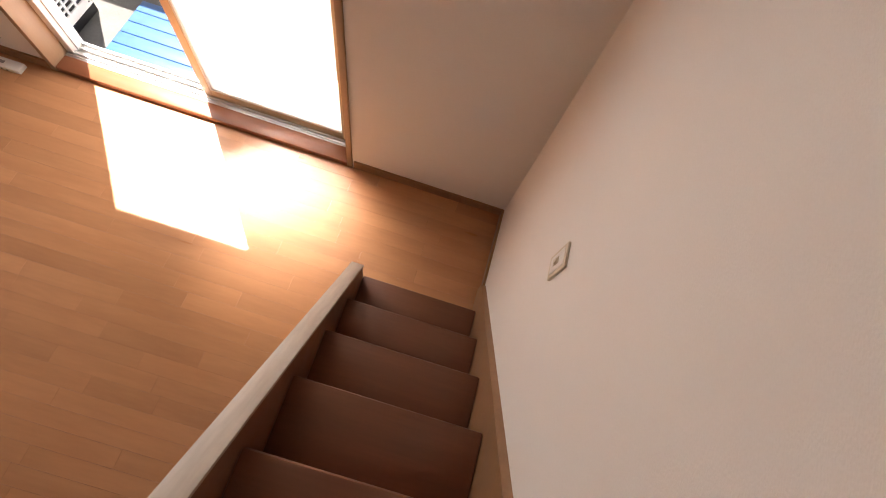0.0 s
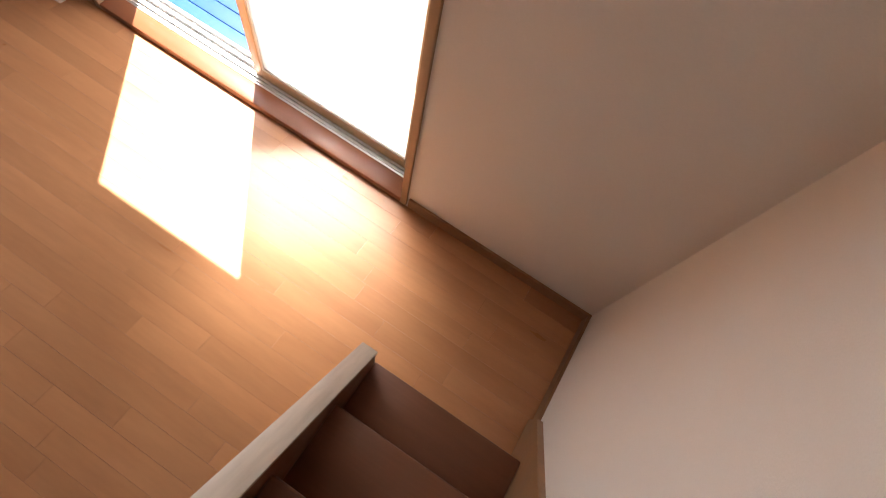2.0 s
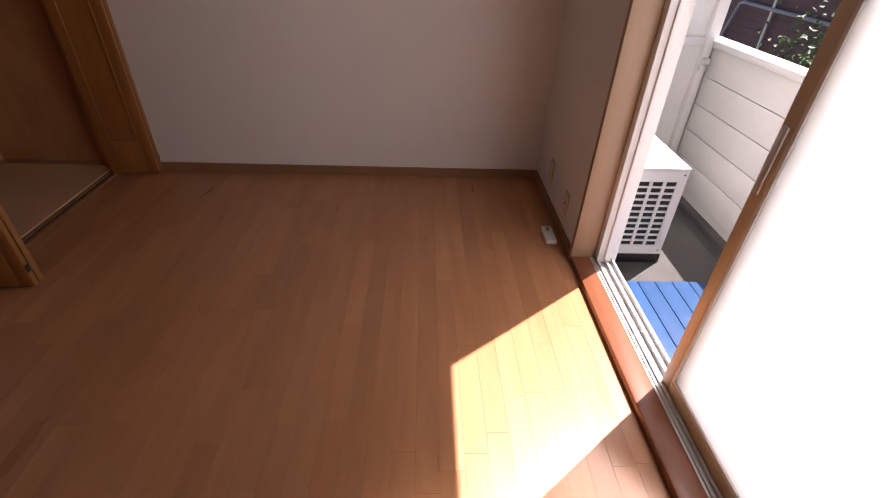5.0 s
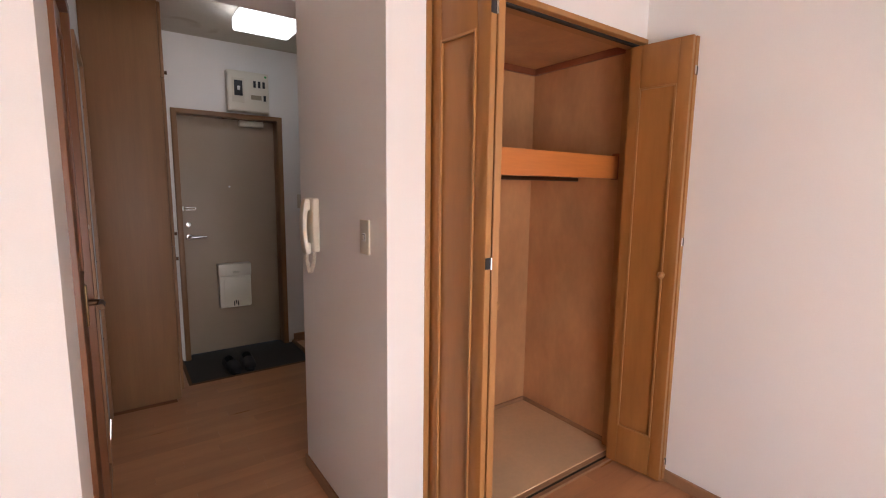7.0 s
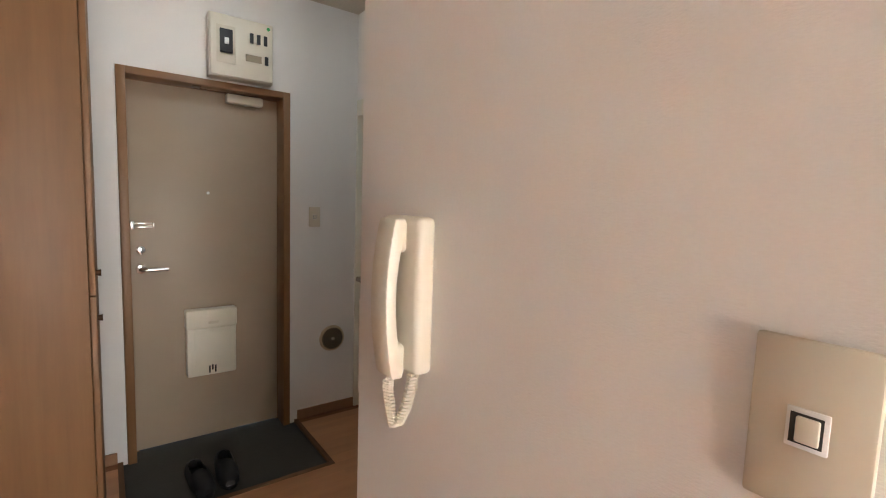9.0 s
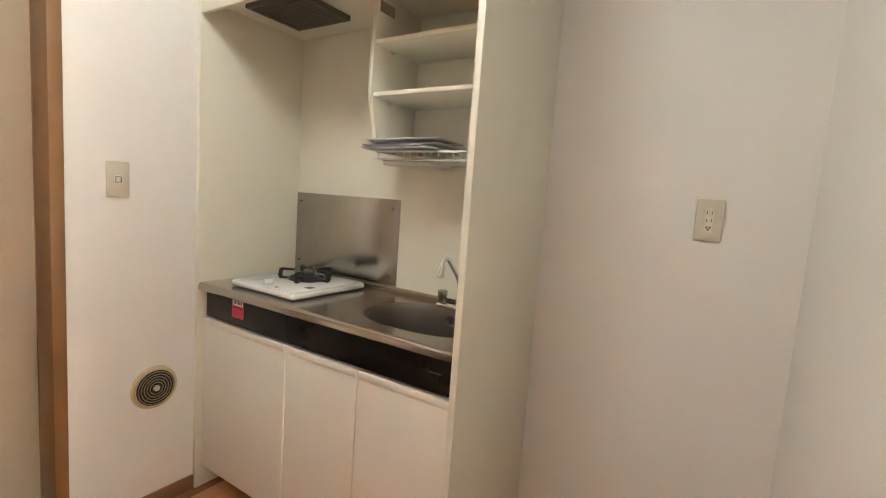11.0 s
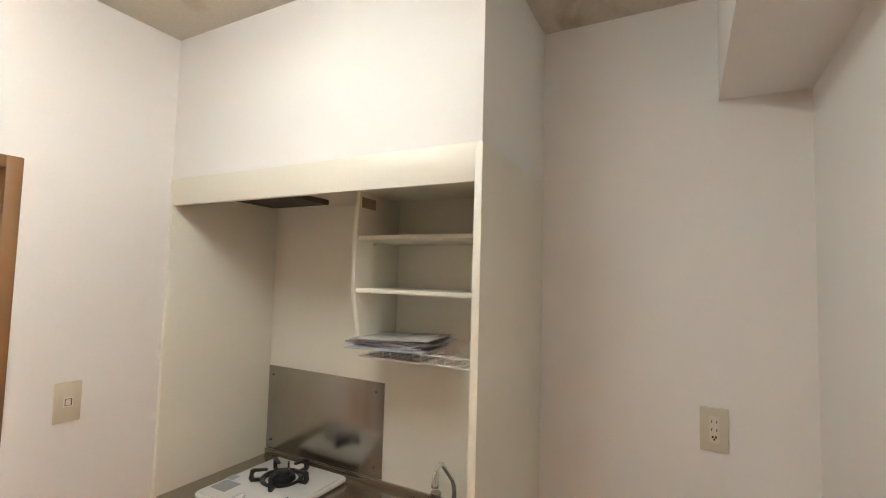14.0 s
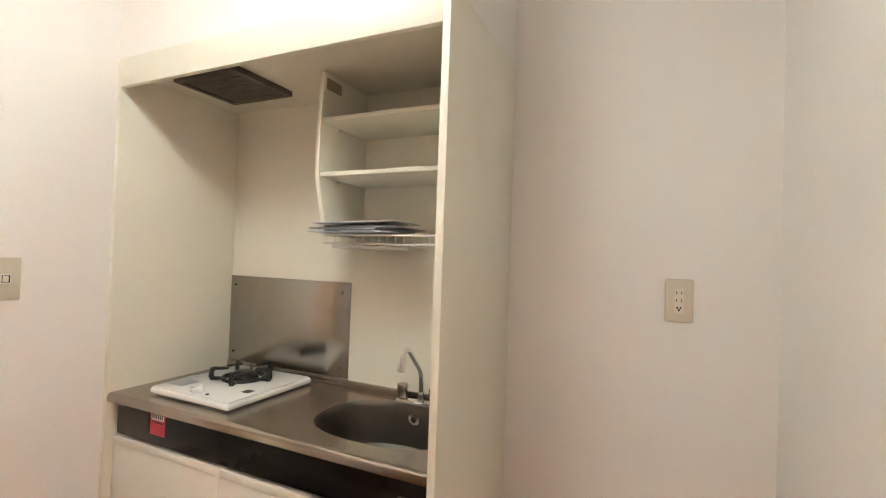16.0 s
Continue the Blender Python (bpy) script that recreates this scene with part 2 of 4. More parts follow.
def frosted():
    m, t, p = nodes_of("frosted_glass")
    n = t.nodes
    tr, gl, di, tp = n.new("ShaderNodeBsdfTranslucent"), n.new("ShaderNodeBsdfGlossy"), n.new("ShaderNodeBsdfDiffuse"), n.new("ShaderNodeBsdfTransparent")
    m0, m1, m2 = n.new("ShaderNodeMixShader"), n.new("ShaderNodeMixShader"), n.new("ShaderNodeMixShader")
    tr.inputs[0].default_value = (0.94, 0.95, 0.94, 1)
    gl.inputs[0].default_value, gl.inputs[1].default_value = (0.9, 0.9, 0.9, 1), 0.25
    di.inputs[0].default_value = (0.8, 0.8, 0.8, 1)
    m0.inputs[0].default_value, m1.inputs[0].default_value, m2.inputs[0].default_value = 0.28, 0.14, 0.04
    link(t, tr.outputs[0], m0.inputs[1])
    link(t, tp.outputs[0], m0.inputs[2])
    link(t, m0.outputs[0], m1.inputs[1])
    link(t, di.outputs[0], m1.inputs[2])
    link(t, m1.outputs[0], m2.inputs[1])
    link(t, gl.outputs[0], m2.inputs[2])
    link(t, m2.outputs[0], n["Material Output"].inputs[0])
    return m


def glow(name, colour, strength):
    m, t, p = nodes_of(name)
    p.inputs["Base Color"].default_value = (0.8, 0.8, 0.8, 1)
    p.inputs["Emission Color"].default_value, p.inputs["Emission Strength"].default_value = (*colour, 1), strength
    return m


frost = frosted()
lamp_glow = glow("lamp_diffuser", (0.90, 0.97, 1.0), 0.62)

# ---------------------------------------------------------------- mesh helpers


def box(lo, hi, r=0.0, bm=None, seg=2):
    """A box from corner to corner, its edges rounded by r."""
    b = bmesh.new()
    bmesh.ops.create_cube(b, size=1.0)
    for v in b.verts:
        v.co = Vector([l + (c + 0.5) * (h - l) for c, l, h in zip(v.co, lo, hi)])
    if r > 0:
        bmesh.ops.bevel(b, geom=b.edges[:], offset=r, segments=seg, affect="EDGES", profile=0.5)
    return join(bm, b)


def join(bm, b, m=None):
    if m is not None:
        bmesh.ops.transform(b, matrix=m, verts=b.verts)
    if bm is None:
        return b
    me = bpy.data.meshes.new("tmp")
    b.to_mesh(me)
    b.free()
    bm.from_mesh(me)
    bpy.data.meshes.remove(me)
    return bm


def cyl(a, b, r, r2=None, n=20, bm=None, bevel=0.0):
    """A round bar from a to b."""
    a, b = Vector(a), Vector(b)
    c = bmesh.new()
    bmesh.ops.create_cone(c, cap_ends=True, segments=n, radius1=r, radius2=r if r2 is None else r2, depth=(b - a).length)
    if bevel:
        bmesh.ops.bevel(c, geom=[e for e in c.edges if any(len(f.verts) > 4 for f in e.link_faces)], offset=bevel, segments=2, affect="EDGES", profile=0.5)
    m = Matrix.Translation((a + b) / 2) @ (b - a).to_track_quat("Z", "Y").to_matrix().to_4x4()
    return join(bm, c, m)


def tube(points, r, n=10, bm=None, closed=False):
    """A round tube that follows points."""
    b = bmesh.new()
    pts = [Vector(p) for p in points]
    rings = []
    side = None
    for i, p in enumerate(pts):
        if closed:
            d = (pts[(i + 1) % len(pts)] - pts[i - 1]).normalized()
        else:
            d = (pts[min(i + 1, len(pts) - 1)] - pts[max(i - 1, 0)]).normalized()
        if side is None:
            side = d.orthogonal().normalized()
        side = (side - d * side.dot(d)).normalized()
        up = d.cross(side)
        rings.append([b.verts.new(p + r * (math.cos(6.2832 * k / n) * side + math.sin(6.2832 * k / n) * up)) for k in range(n)])
    for i in range(len(rings) - (0 if closed else 1)):
        u, v = rings[i], rings[(i + 1) % len(rings)]
        for k in range(n):
            b.faces.new((u[k], u[(k + 1) % n], v[(k + 1) % n], v[k]))
    if not closed:
        b.faces.new(rings[0][::-1])
        b.faces.new(rings[-1])
    bmesh.ops.recalc_face_normals(b, faces=b.faces)
    return join(bm, b)


def prism(outline, axis, lo, hi, bm=None, bevel=0.0):
    """A flat outline, given in the two other axes, drawn out along an axis from lo to hi."""
    b = bmesh.new()
    n = "xyz".index(axis)
    o = [k for k in range(3) if k != n]
    rows = []
    for v in (lo, hi):
        row = []
        for p in outline:
            co = [0, 0, 0]
            co[n], co[o[0]], co[o[1]] = v, p[0], p[1]
            row.append(b.verts.new(co))
        rows.append(row)
    k = len(outline)
    b.faces.new(rows[0])
    b.faces.new(rows[1][::-1])
    for i in range(k):
        b.faces.new((rows[0][i], rows[1][i], rows[1][(i + 1) % k], rows[0][(i + 1) % k]))
    bmesh.ops.recalc_face_normals(b, faces=b.faces)
    if bevel:
        bmesh.ops.bevel(b, geom=b.edges[:], offset=bevel, segments=2, affect="EDGES", profile=0.5)
    return join(bm, b)


ORIGIN = {}


def part(name, bm, material, parent=None, label="", smooth=True):
    """One mesh object from a bmesh in world places; under a thing it is laid into the thing's own coordinates."""
    me = bpy.data.meshes.new(name)
    o = ORIGIN.get(parent.name, Vector()) if parent else Vector()
    bmesh.ops.translate(bm, vec=-o, verts=bm.verts)
    bm.to_mesh(me)
    bm.free()
    me.materials.append(material)
    if smooth:
        me.polygons.foreach_set("use_smooth", [True] * len(me.polygons))
        me.set_sharp_from_angle(angle=radians(32))
    ob = new(name, me)
    ORIGIN[ob.name] = o
    if parent:
        ob.parent = parent
    if label:
        ob["label"] = label
    return ob


def thing(name, place, label, category, group="", kind=""):
    """An Empty at a thing's base."""
    ob = new(name)
    ORIGIN[ob.name] = Vector(place)
    ob.empty_display_size = 0.05
    ob.location = place
    return tagged(ob, label, category, group, kind)


def structure(name, bm, material, label, category):
    return tagged(part(name, bm, material, smooth=False), label, category, kind="structure")


def boxes(*pairs, r=0.0):
    bm = None
    for lo, hi in pairs:
        bm = box(lo, hi, r, bm)
    return bm


# ---------------------------------------------------------------- structure
floor = structure("floor", boxes(((0, 0, -0.2), (W, R - 0.008, -0.003)), ((C, N, -0.2), (E, 0, -0.003)), ((0, KR, -0.2), (E, N, -0.003)),
                                 ((0, -2.2, -0.2), (E, KR, -0.003)), ((0, D - 0.1, -0.2), (0.915, -2.2, -0.003)), ((1.79, D - 0.1, -0.2), (E, -2.2, -0.003))),
                  joint, "wooden strip floor of golden brown boards", "floor")
genkan = structure("entrance_floor", box((0.915, -3.05, -0.2), (1.79, -2.2, -0.018)), vinyl, "sunken grey vinyl floor before the entrance door", "floor")
part("step_edge", boxes(((0.895, -2.225, -0.018), (1.81, -2.195, 0.002)), ((0.895, D, -0.018), (0.918, -2.225, 0.002)), ((1.787, D, -0.018), (1.81, -2.225, 0.002)), r=0.003), step_wood, genkan, "dark wooden step edge")

WX0, WX1, WZ = 0.985, 2.615, 2.02    # window opening
wall_north = structure("wall_north", boxes(((-0.15, R, -0.3), (WX0 - 0.02, RO, TOP)), ((WX1 + 0.02, R, -0.3), (W + 0.15, RO, TOP)),
                                           ((WX0 - 0.02, R, WZ + 0.02), (WX1 + 0.02, RO, TOP)), ((WX0 - 0.02, R + 0.0, -0.3), (WX1 + 0.02, RO, -0.005))),
                       paper, "white papered wall round the balcony window", "wall")
wall_west = structure("wall_west", boxes(((-0.15, -0.1, -0.3), (V, R, TOP)), ((-0.15, D - 0.15, -0.3), (0, -0.1, TOP))), paper, "plain white papered side wall", "wall")
wall_east = structure("wall_east", box((W, -3.2, -0.3), (W + 0.15, R, TOP)), paper, "plain white papered wall beside the stairs", "wall")
wall_closet = structure("wall_closet_front", boxes(((1.290, -0.1, 0), (C, 0, 2.7)), ((V, -0.1, 2.075), (1.285, 0, 2.7))),
                        paper, "white papered wall round the closet opening", "wall")
wall_phone = structure("wall_intercom", boxes(((C - 0.1, N, 0), (C, -0.1, 2.7))), paper, "white papered wall end with intercom and switch", "wall")
wall_niche = structure("wall_closet_back", box((0, N, 0), (C - 0.1, -0.745, H)), paper, "white papered wall behind the closet", "wall")
beam = structure("ceiling_beam", boxes(((0, -1.05, 2.193), (C - 0.1, N, H)), ((C - 0.1, -1.05, 2.193), (E, N + 0.002, H))), paper, "white papered beam under the corridor ceiling", "beam")
wall_corridor = structure("wall_corridor_east", boxes(((E, -0.30, 0), (E + 0.1, 0, 2.7)), ((E, -0.99, 2.04), (E + 0.1, -0.30, 2.7)), ((E, -1.30, 0), (E + 0.1, -0.99, 2.7)),
                                                      ((E, -1.96, 2.04), (E + 0.1, -1.30, 2.7)), ((E, D, 0), (E + 0.1, -1.96, 2.7))), paper, "white papered corridor wall with two doors", "wall")
wall_stair = structure("wall_under_loft", box((E + 0.1, -0.1, 0), (W, 0, 2.7)), paper, "white papered wall under the loft", "wall")
part("wall_side", box((E + 0.098, -3.0, 0), (E + 0.2, -0.1, 2.5)), paper, wall_corridor)
wall_south = structure("wall_entrance", boxes(((0, D - 0.15, -0.3), (0.945, D, H)), ((1.768, D - 0.15, -0.3), (E + 0.1, D, H)), ((0.945, D - 0.15, 1.965), (1.768, D, H))),
                       paper, "white papered wall round the entrance door", "wall")
wall_loft = structure("wall_loft", boxes(((-0.15, D - 0.25, 2.7), (W, D - 0.15, TOP))), paper, "plain white wall at the back of the loft", "wall")
ceiling_corridor = structure("ceiling_corridor", boxes(((-0.0, D - 0.15, H), (E + 0.1, 0.0, 2.7))), ceiling_paper, "beige papered corridor ceiling", "ceiling")
loft_floor = structure("loft_floor", box((E + 0.1, -3.2, 2.52), (W, 0.28, 2.70)), paper, "plain white edge of the loft floor", "ceiling")
ceiling = structure("ceiling", box((-0.15, -3.2, TOP), (W + 0.15, RO, TOP + 0.12)), paper, "plain white ceiling over room and loft", "ceiling")

# skirting boards
BH = 0.058
baseboard = structure("baseboard", boxes(((V, R - 0.012, 0), (WX0 - 0.03, R, BH)), ((WX1 + 0.03, R - 0.012, 0), (W, R, BH)), ((V, 0.0, 0), (V + 0.012, R - 0.012, BH)),
                                         ((W - 0.012, 2.19, 0), (W, R - 0.012, BH)), ((1.30, 0, 0), (C + 0.01, 0.010, BH)), ((C, N - 0.012, 0), (C + 0.010, 0.0, BH)),
                                         ((0.0, N - 0.01, 0), (C, N, BH)), ((0.0, KR, 0), (0.010, N - 0.01, BH)), ((K, D, 0), (0.90, D + 0.010, BH)), ((1.81, D, 0), (E, D + 0.01, BH)),
                                         ((E - 0.010, -0.29, 0), (E, 0.010, BH)), ((E - 0.010, -1.29, 0), (E, -1.0, BH)), ((E, 0, 0), (W, 0.010, BH)), r=0.0015),
                      skirt_wood, "brown wooden skirting board", "skirting board")


# ---------------------------------------------------------------- balcony window
def balcony_window():
    win = thing("window_1", (1.8, R, 0), "sliding balcony door with frosted panes, one half open", "window", kind="structure")
    y0, y1 = R - 0.013, R + 0.105
    part("casing", boxes(((WX0 - 0.02, y0, 0.0), (WX0 + 0.008, y1, WZ + 0.02)), r=0.002), casing_wood, win, "pale wooden casing")
    part("casing", boxes(((WX1 - 0.008, y0, 0.0), (WX1 + 0.02, y1, WZ + 0.02)), r=0.002), casing_wood, win, "pale wooden casing")
    part("casing", boxes(((WX0 + 0.008, y0, WZ - 0.008), (WX1 - 0.008, y1, WZ + 0.02)), r=0.002), casing_wood, win, "pale wooden casing")
    part("casing_edge", boxes(((WX0 - 0.026, y0 + 0.004, 0), (WX0 - 0.02, R, WZ + 0.026))), frame_brown, win, "dark edge line of the casing")
    part("window_sill", box((WX0 + 0.008, y0, -0.003), (WX1 - 0.008, R + 0.080, 0.034), 0.008), sill_wood, win, "reddish brown wooden threshold")
    ya, yb = R + 0.105, R + 0.198
    part("rail", boxes(((WX0 + 0.008, R + 0.081, -0.01), (WX1 - 0.008, ya, 0.028)), ((WX0, ya, -0.01), (WX1, yb, 0.026)), ((WX0 + 0.008, R + 0.090, 0.028), (WX1 - 0.008, R + 0.094, 0.034)), ((WX0, ya, 0.026), (WX1, ya + 0.010, 0.040)), ((WX0, ya + 0.036, 0.026), (WX1, ya + 0.042, 0.046)),
                       ((WX0, ya + 0.070, 0.026), (WX1, ya + 0.076, 0.046))), alu, win, "shiny aluminium double rail")
    part("window_frame", boxes(((WX0, ya, 0.026), (WX0 + 0.045, yb, WZ - 0.03)), r=0.003), alu_white, win, "white coated frame")
    part("window_frame", boxes(((WX1 - 0.035, ya, 0.026), (WX1, yb, WZ - 0.03)), r=0.003), alu_white, win, "white coated frame")
    part("window_frame", boxes(((WX0, ya, WZ - 0.03), (WX1, yb, WZ)), r=0.003), alu_white, win, "white coated frame")
    part("window_frame", boxes(((WX0 + 0.035, ya + 0.03, 0.026), (WX0 + 0.055, ya + 0.05, WZ - 0.03)), r=0.003), alu_white, win)
    for n, (x0, y) in enumerate(((1.752, ya + 0.012), (1.77, ya + 0.048))):
        x1 = WX1 - 0.036
        sash = part("sash", boxes(((x0, y, 0.03), (x0 + 0.045, y + 0.022, WZ - 0.03)), ((x1 - 0.045, y, 0.03), (x1, y + 0.022, WZ - 0.03)), ((x0 + 0.045, y, 0.03), (x1 - 0.045, y + 0.022, 0.085)),
                                  ((x0 + 0.045, y, WZ - 0.09), (x1 - 0.045, y + 0.022, WZ - 0.03)), r=0.003), stile_gold, win, "beige coated sliding sash")
        part("bead", boxes(((x0 + 0.045, y + 0.002, 0.085), (x0 + 0.056, y + 0.02, WZ - 0.09)), ((x0 + 0.056, y + 0.002, 0.085), (x1 - 0.045, y + 0.02, 0.096))), alu_white, sash)
        part("pane", box((x0 + 0.056, y + 0.008, 0.096), (x1 - 0.045, y + 0.013, WZ - 0.09)), frost, sash, "frosted glass pane")
        part("pull", box((x0 + 0.012, y - 0.006, 0.80), (x0 + 0.032, y + 0.001, 0.98), 0.003), alu, sash, "recessed pull")
    return win


balcony_window()

# ---------------------------------------------------------------- balcony and outside
BZ = -0.12
balcony_floor = structure("balcony_floor", boxes(((-0.35, RO, -0.3), (W + 0.15, 3.54, BZ)), ((-0.35, 3.64, -0.3), (W + 0.15, 3.70, BZ))), concrete, "stained grey concrete balcony floor, colour darkened for shade", "balcony")
part("gutter", boxes(((-0.35, 3.54, -0.3), (W + 0.15, 3.64, BZ - 0.025))), gutter_grey, balcony_floor, "dark drain channel")
parapet = structure("balcony_parapet", boxes(((-0.35, 3.705, -0.3), (W + 0.15, 3.755, 0.80))), parapet_white, "white sided balcony parapet with grooves", "parapet")
for k in range(5):
    z0 = -0.06 + 0.172 * k
    part("panel", box((-0.18, 3.690, z0), (0.79, 3.707, z0 + 0.168), 0.003), parapet_white, parapet)
    part("panel", box((0.796, 3.690, z0), (W, 3.707, z0 + 0.168), 0.003), parapet_white, parapet)
part("coping", box((-0.35, 3.665, 0.80), (W + 0.15, 3.79, 0.84), 0.006), parapet_white, parapet)
part("rust_seam", box((0.788, 3.686, -0.1), (0.798, 3.702, 0.78)), seam_brown, parapet, "brown seam between the parapet panels")
partition = structure("balcony_partition", boxes(((-0.25, RO, -0.3), (-0.20, 3.71, 2.6))), parapet_white, "white balcony partition with framed boards", "partition")
part("frame_bar", boxes(((-0.20, 3.62, BZ), (-0.16, 3.67, 2.6)), ((-0.20, RO, BZ), (-0.16, RO + 0.04, 2.6)), ((-0.20, RO + 0.04, 0.80), (-0.175, 3.62, 0.85)), r=0.003), parapet_white, partition)
part("bracket", boxes(((-0.162, 3.63, 0.70), (-0.125, 3.67, 0.74)), ((-0.15, 3.62, 0.66), (-0.14, 3.67, 0.70)), r=0.003), alu, partition, "small metal bracket")
balcony_end = structure("balcony_end_wall", box((W + 0.0, RO, -0.3), (W + 0.1, 3.70, 2.6)), parapet_white, "white end wall of the balcony", "wall")
GZ0 = -3.2
ground = structure("ground", box((-300, -300, GZ0 - 0.2), (300, 600, GZ0)), far_ground, "grey ground between the houses", "ground")


def air_conditioner():
    x0, x1, y0, y1, z0, z1 = 0.09, 0.83, 2.912, 3.185, -0.06, 0.44
    ac = thing("air_conditioner_unit", (0.43, 3.0, BZ), "white outdoor air conditioner unit with a dark slotted end grille", "air conditioner")
    part("body", boxes(((x0, y0, z0), (x1 - 0.012, y1, z1 - 0.015)), r=0.008), white_paint, ac)
    part("lid", box((x0 - 0.004, y0 - 0.004, z1 - 0.018), (x1 + 0.004, y1 + 0.004, z1), 0.006), white_paint, ac)
    part("core", box((x1 - 0.011, y0 + 0.02, z0 + 0.03), (x1 - 0.007, y1 - 0.02, z1 - 0.06)), dark, ac, "dark fins behind the grille")
    rows, cols = 11, 3
    bars = []
    gy = [y0 + 0.035 + (y1 - y0 - 0.07) * k / cols for k in range(cols + 1)]
    gz = [z0 + 0.05 + (z1 - z0 - 0.12) * k / rows for k in range(rows + 1)]
    for y in gy:
        bars.append(((x1 - 0.010, y - 0.007, gz[0]), (x1 + 0.002, y + 0.007, gz[-1])))
    for z in gz:
        bars.append(((x1 - 0.010, gy[0], z - 0.0045), (x1 + 0.001, gy[-1], z + 0.0045)))
    part("grille", boxes(*bars), white_paint, ac, "white grille with small square openings")
    part("end_plate", boxes(((x1 - 0.012, y0, z0), (x1 + 0.002, gy[0] - 0.007, z1 - 0.018)), ((x1 - 0.012, gy[-1] + 0.007, z0), (x1 + 0.002, y1, z1 - 0.018)),
                            ((x1 - 0.012, gy[0] - 0.007, z0), (x1 + 0.002, gy[-1] + 0.007, gz[0])), ((x1 - 0.012, gy[0] - 0.007, gz[-1]), (x1 + 0.002, gy[-1] + 0.007, z1 - 0.018))), white_paint, ac)
    for y in (y0 + 0.02, y1 - 0.02):
        for z in (z0 + 0.025, z1 - 0.035):
            part("screw", cyl((x1, y, z), (x1 + 0.005, y, z), 0.004, n=10), dark, ac)
    part("cable", tube([(x1 - 0.04, y0 - 0.006, z1 - 0.05), (x1 + 0.0, y0 - 0.03, z1 - 0.02), (x1 - 0.02, y0 - 0.04, z1 - 0.12), (x1 - 0.03, y0 - 0.02, z1 - 0.3)], 0.008), white_paint, ac)
    for x in (x0 + 0.12, x1 - 0.1):
        part("foot", box((x - 0.10 if x > 0.4 else x, y0 - 0.01, BZ), (x + 0.10, y1 + 0.01, z0), 0.006), rubber, ac, "black plastic foot block")


air_conditioner()


def deck():
    d = thing("balcony_deck", (1.7, 3.05, BZ), "blue painted wooden slat deck on the balcony floor", "deck")
    for k in range(5):
        y = 2.897 + 0.0875 * k
        part("slat", box((1.05, y, BZ + 0.022), (2.45, y + 0.084, BZ + 0.045), 0.003), blue_paint, d)
    for x in (1.15, 1.75, 2.35):
        part("batten", box((x - 0.02, 2.90, BZ), (x + 0.02, 3.33, BZ + 0.022)), blue_paint, d)


deck()


def neighbour():
    # a house across the way, to the west of the balcony's axis
    h = thing("neighbour_house", (-7, 11, GZ0), "dark brown tiled neighbouring house with a grey roof", "house")
    Y = 9.6
    wall = part("wall", boxes(((-16, Y, GZ0), (1.5, Y + 6, 3.4))), brick_dark, h, "dark purple-brown tiled wall")
    bm = None
    for k in range(40):
        z = GZ0 + 0.16 * k
        bm = box((-15.99, Y - 0.012, z), (1.49, Y + 0.01, z + 0.145), 0, bm)
    part("tile_course", bm, brick_dark, h)
    part("roof", prism([(Y - 0.5, 3.4), (Y + 3.0, 4.9), (Y + 6.5, 3.4), (Y + 6.5, 3.25), (Y - 0.5, 3.25)], "x", -16.4, 1.9), roof_tile, h, "grey tiled roof")
    xa, xb, za, zb = -8.10, -6.72, 0.74, 1.66
    win = part("window", boxes(((xa, Y - 0.08, za), (xa + 0.09, Y + 0.02, zb)), ((xb - 0.09, Y - 0.08, za), (xb, Y + 0.02, zb)), ((xa + 0.09, Y - 0.08, zb - 0.09), (xb - 0.09, Y + 0.02, zb)),
                               ((xa + 0.09, Y - 0.08, za), (xb - 0.09, Y + 0.02, za + 0.09)), ((xa + 0.74, Y - 0.07, za + 0.09), (xa + 0.82, Y, zb - 0.09))), rubber, h, "dark framed window")
    part("pane", box((xa + 0.09, Y - 0.04, za + 0.09), (xa + 0.74, Y - 0.014, zb - 0.09)), roof_tile, win)
    part("pane", box((xa + 0.82, Y - 0.04, za + 0.09), (xb - 0.09, Y - 0.014, zb - 0.09)), glass_dark, win)
    lou = part("louvre_window", box((-8.92, Y - 0.03, 0.72), (-8.60, Y - 0.013, 1.62)), rubber, h, "narrow louvre window")
    for k in range(8):
        part("louvre", box((-8.89, Y - 0.07, 0.76 + 0.105 * k), (-8.63, Y - 0.03, 0.83 + 0.105 * k)), roof_tile, lou)
    part("downpipe", tube([(-8.22, Y - 0.08, 3.2), (-8.22, Y - 0.08, -2.8)], 0.03), parapet_white, h)
    part("pipe", tube([(-9.9, Y - 0.1, -2.2), (-9.72, Y - 0.1, -0.55), (-9.45, Y - 0.1, 0.12), (-9.3, Y - 0.1, 0.17), (-6.0, Y - 0.1, 0.12)], 0.04), roof_tile, h)
    for x in (-8.9, -8.4):
        part("lamp", cyl((x, Y - 0.2, 1.95), (x, Y, 1.95), 0.07, 0.05), parapet_white, h)


neighbour()


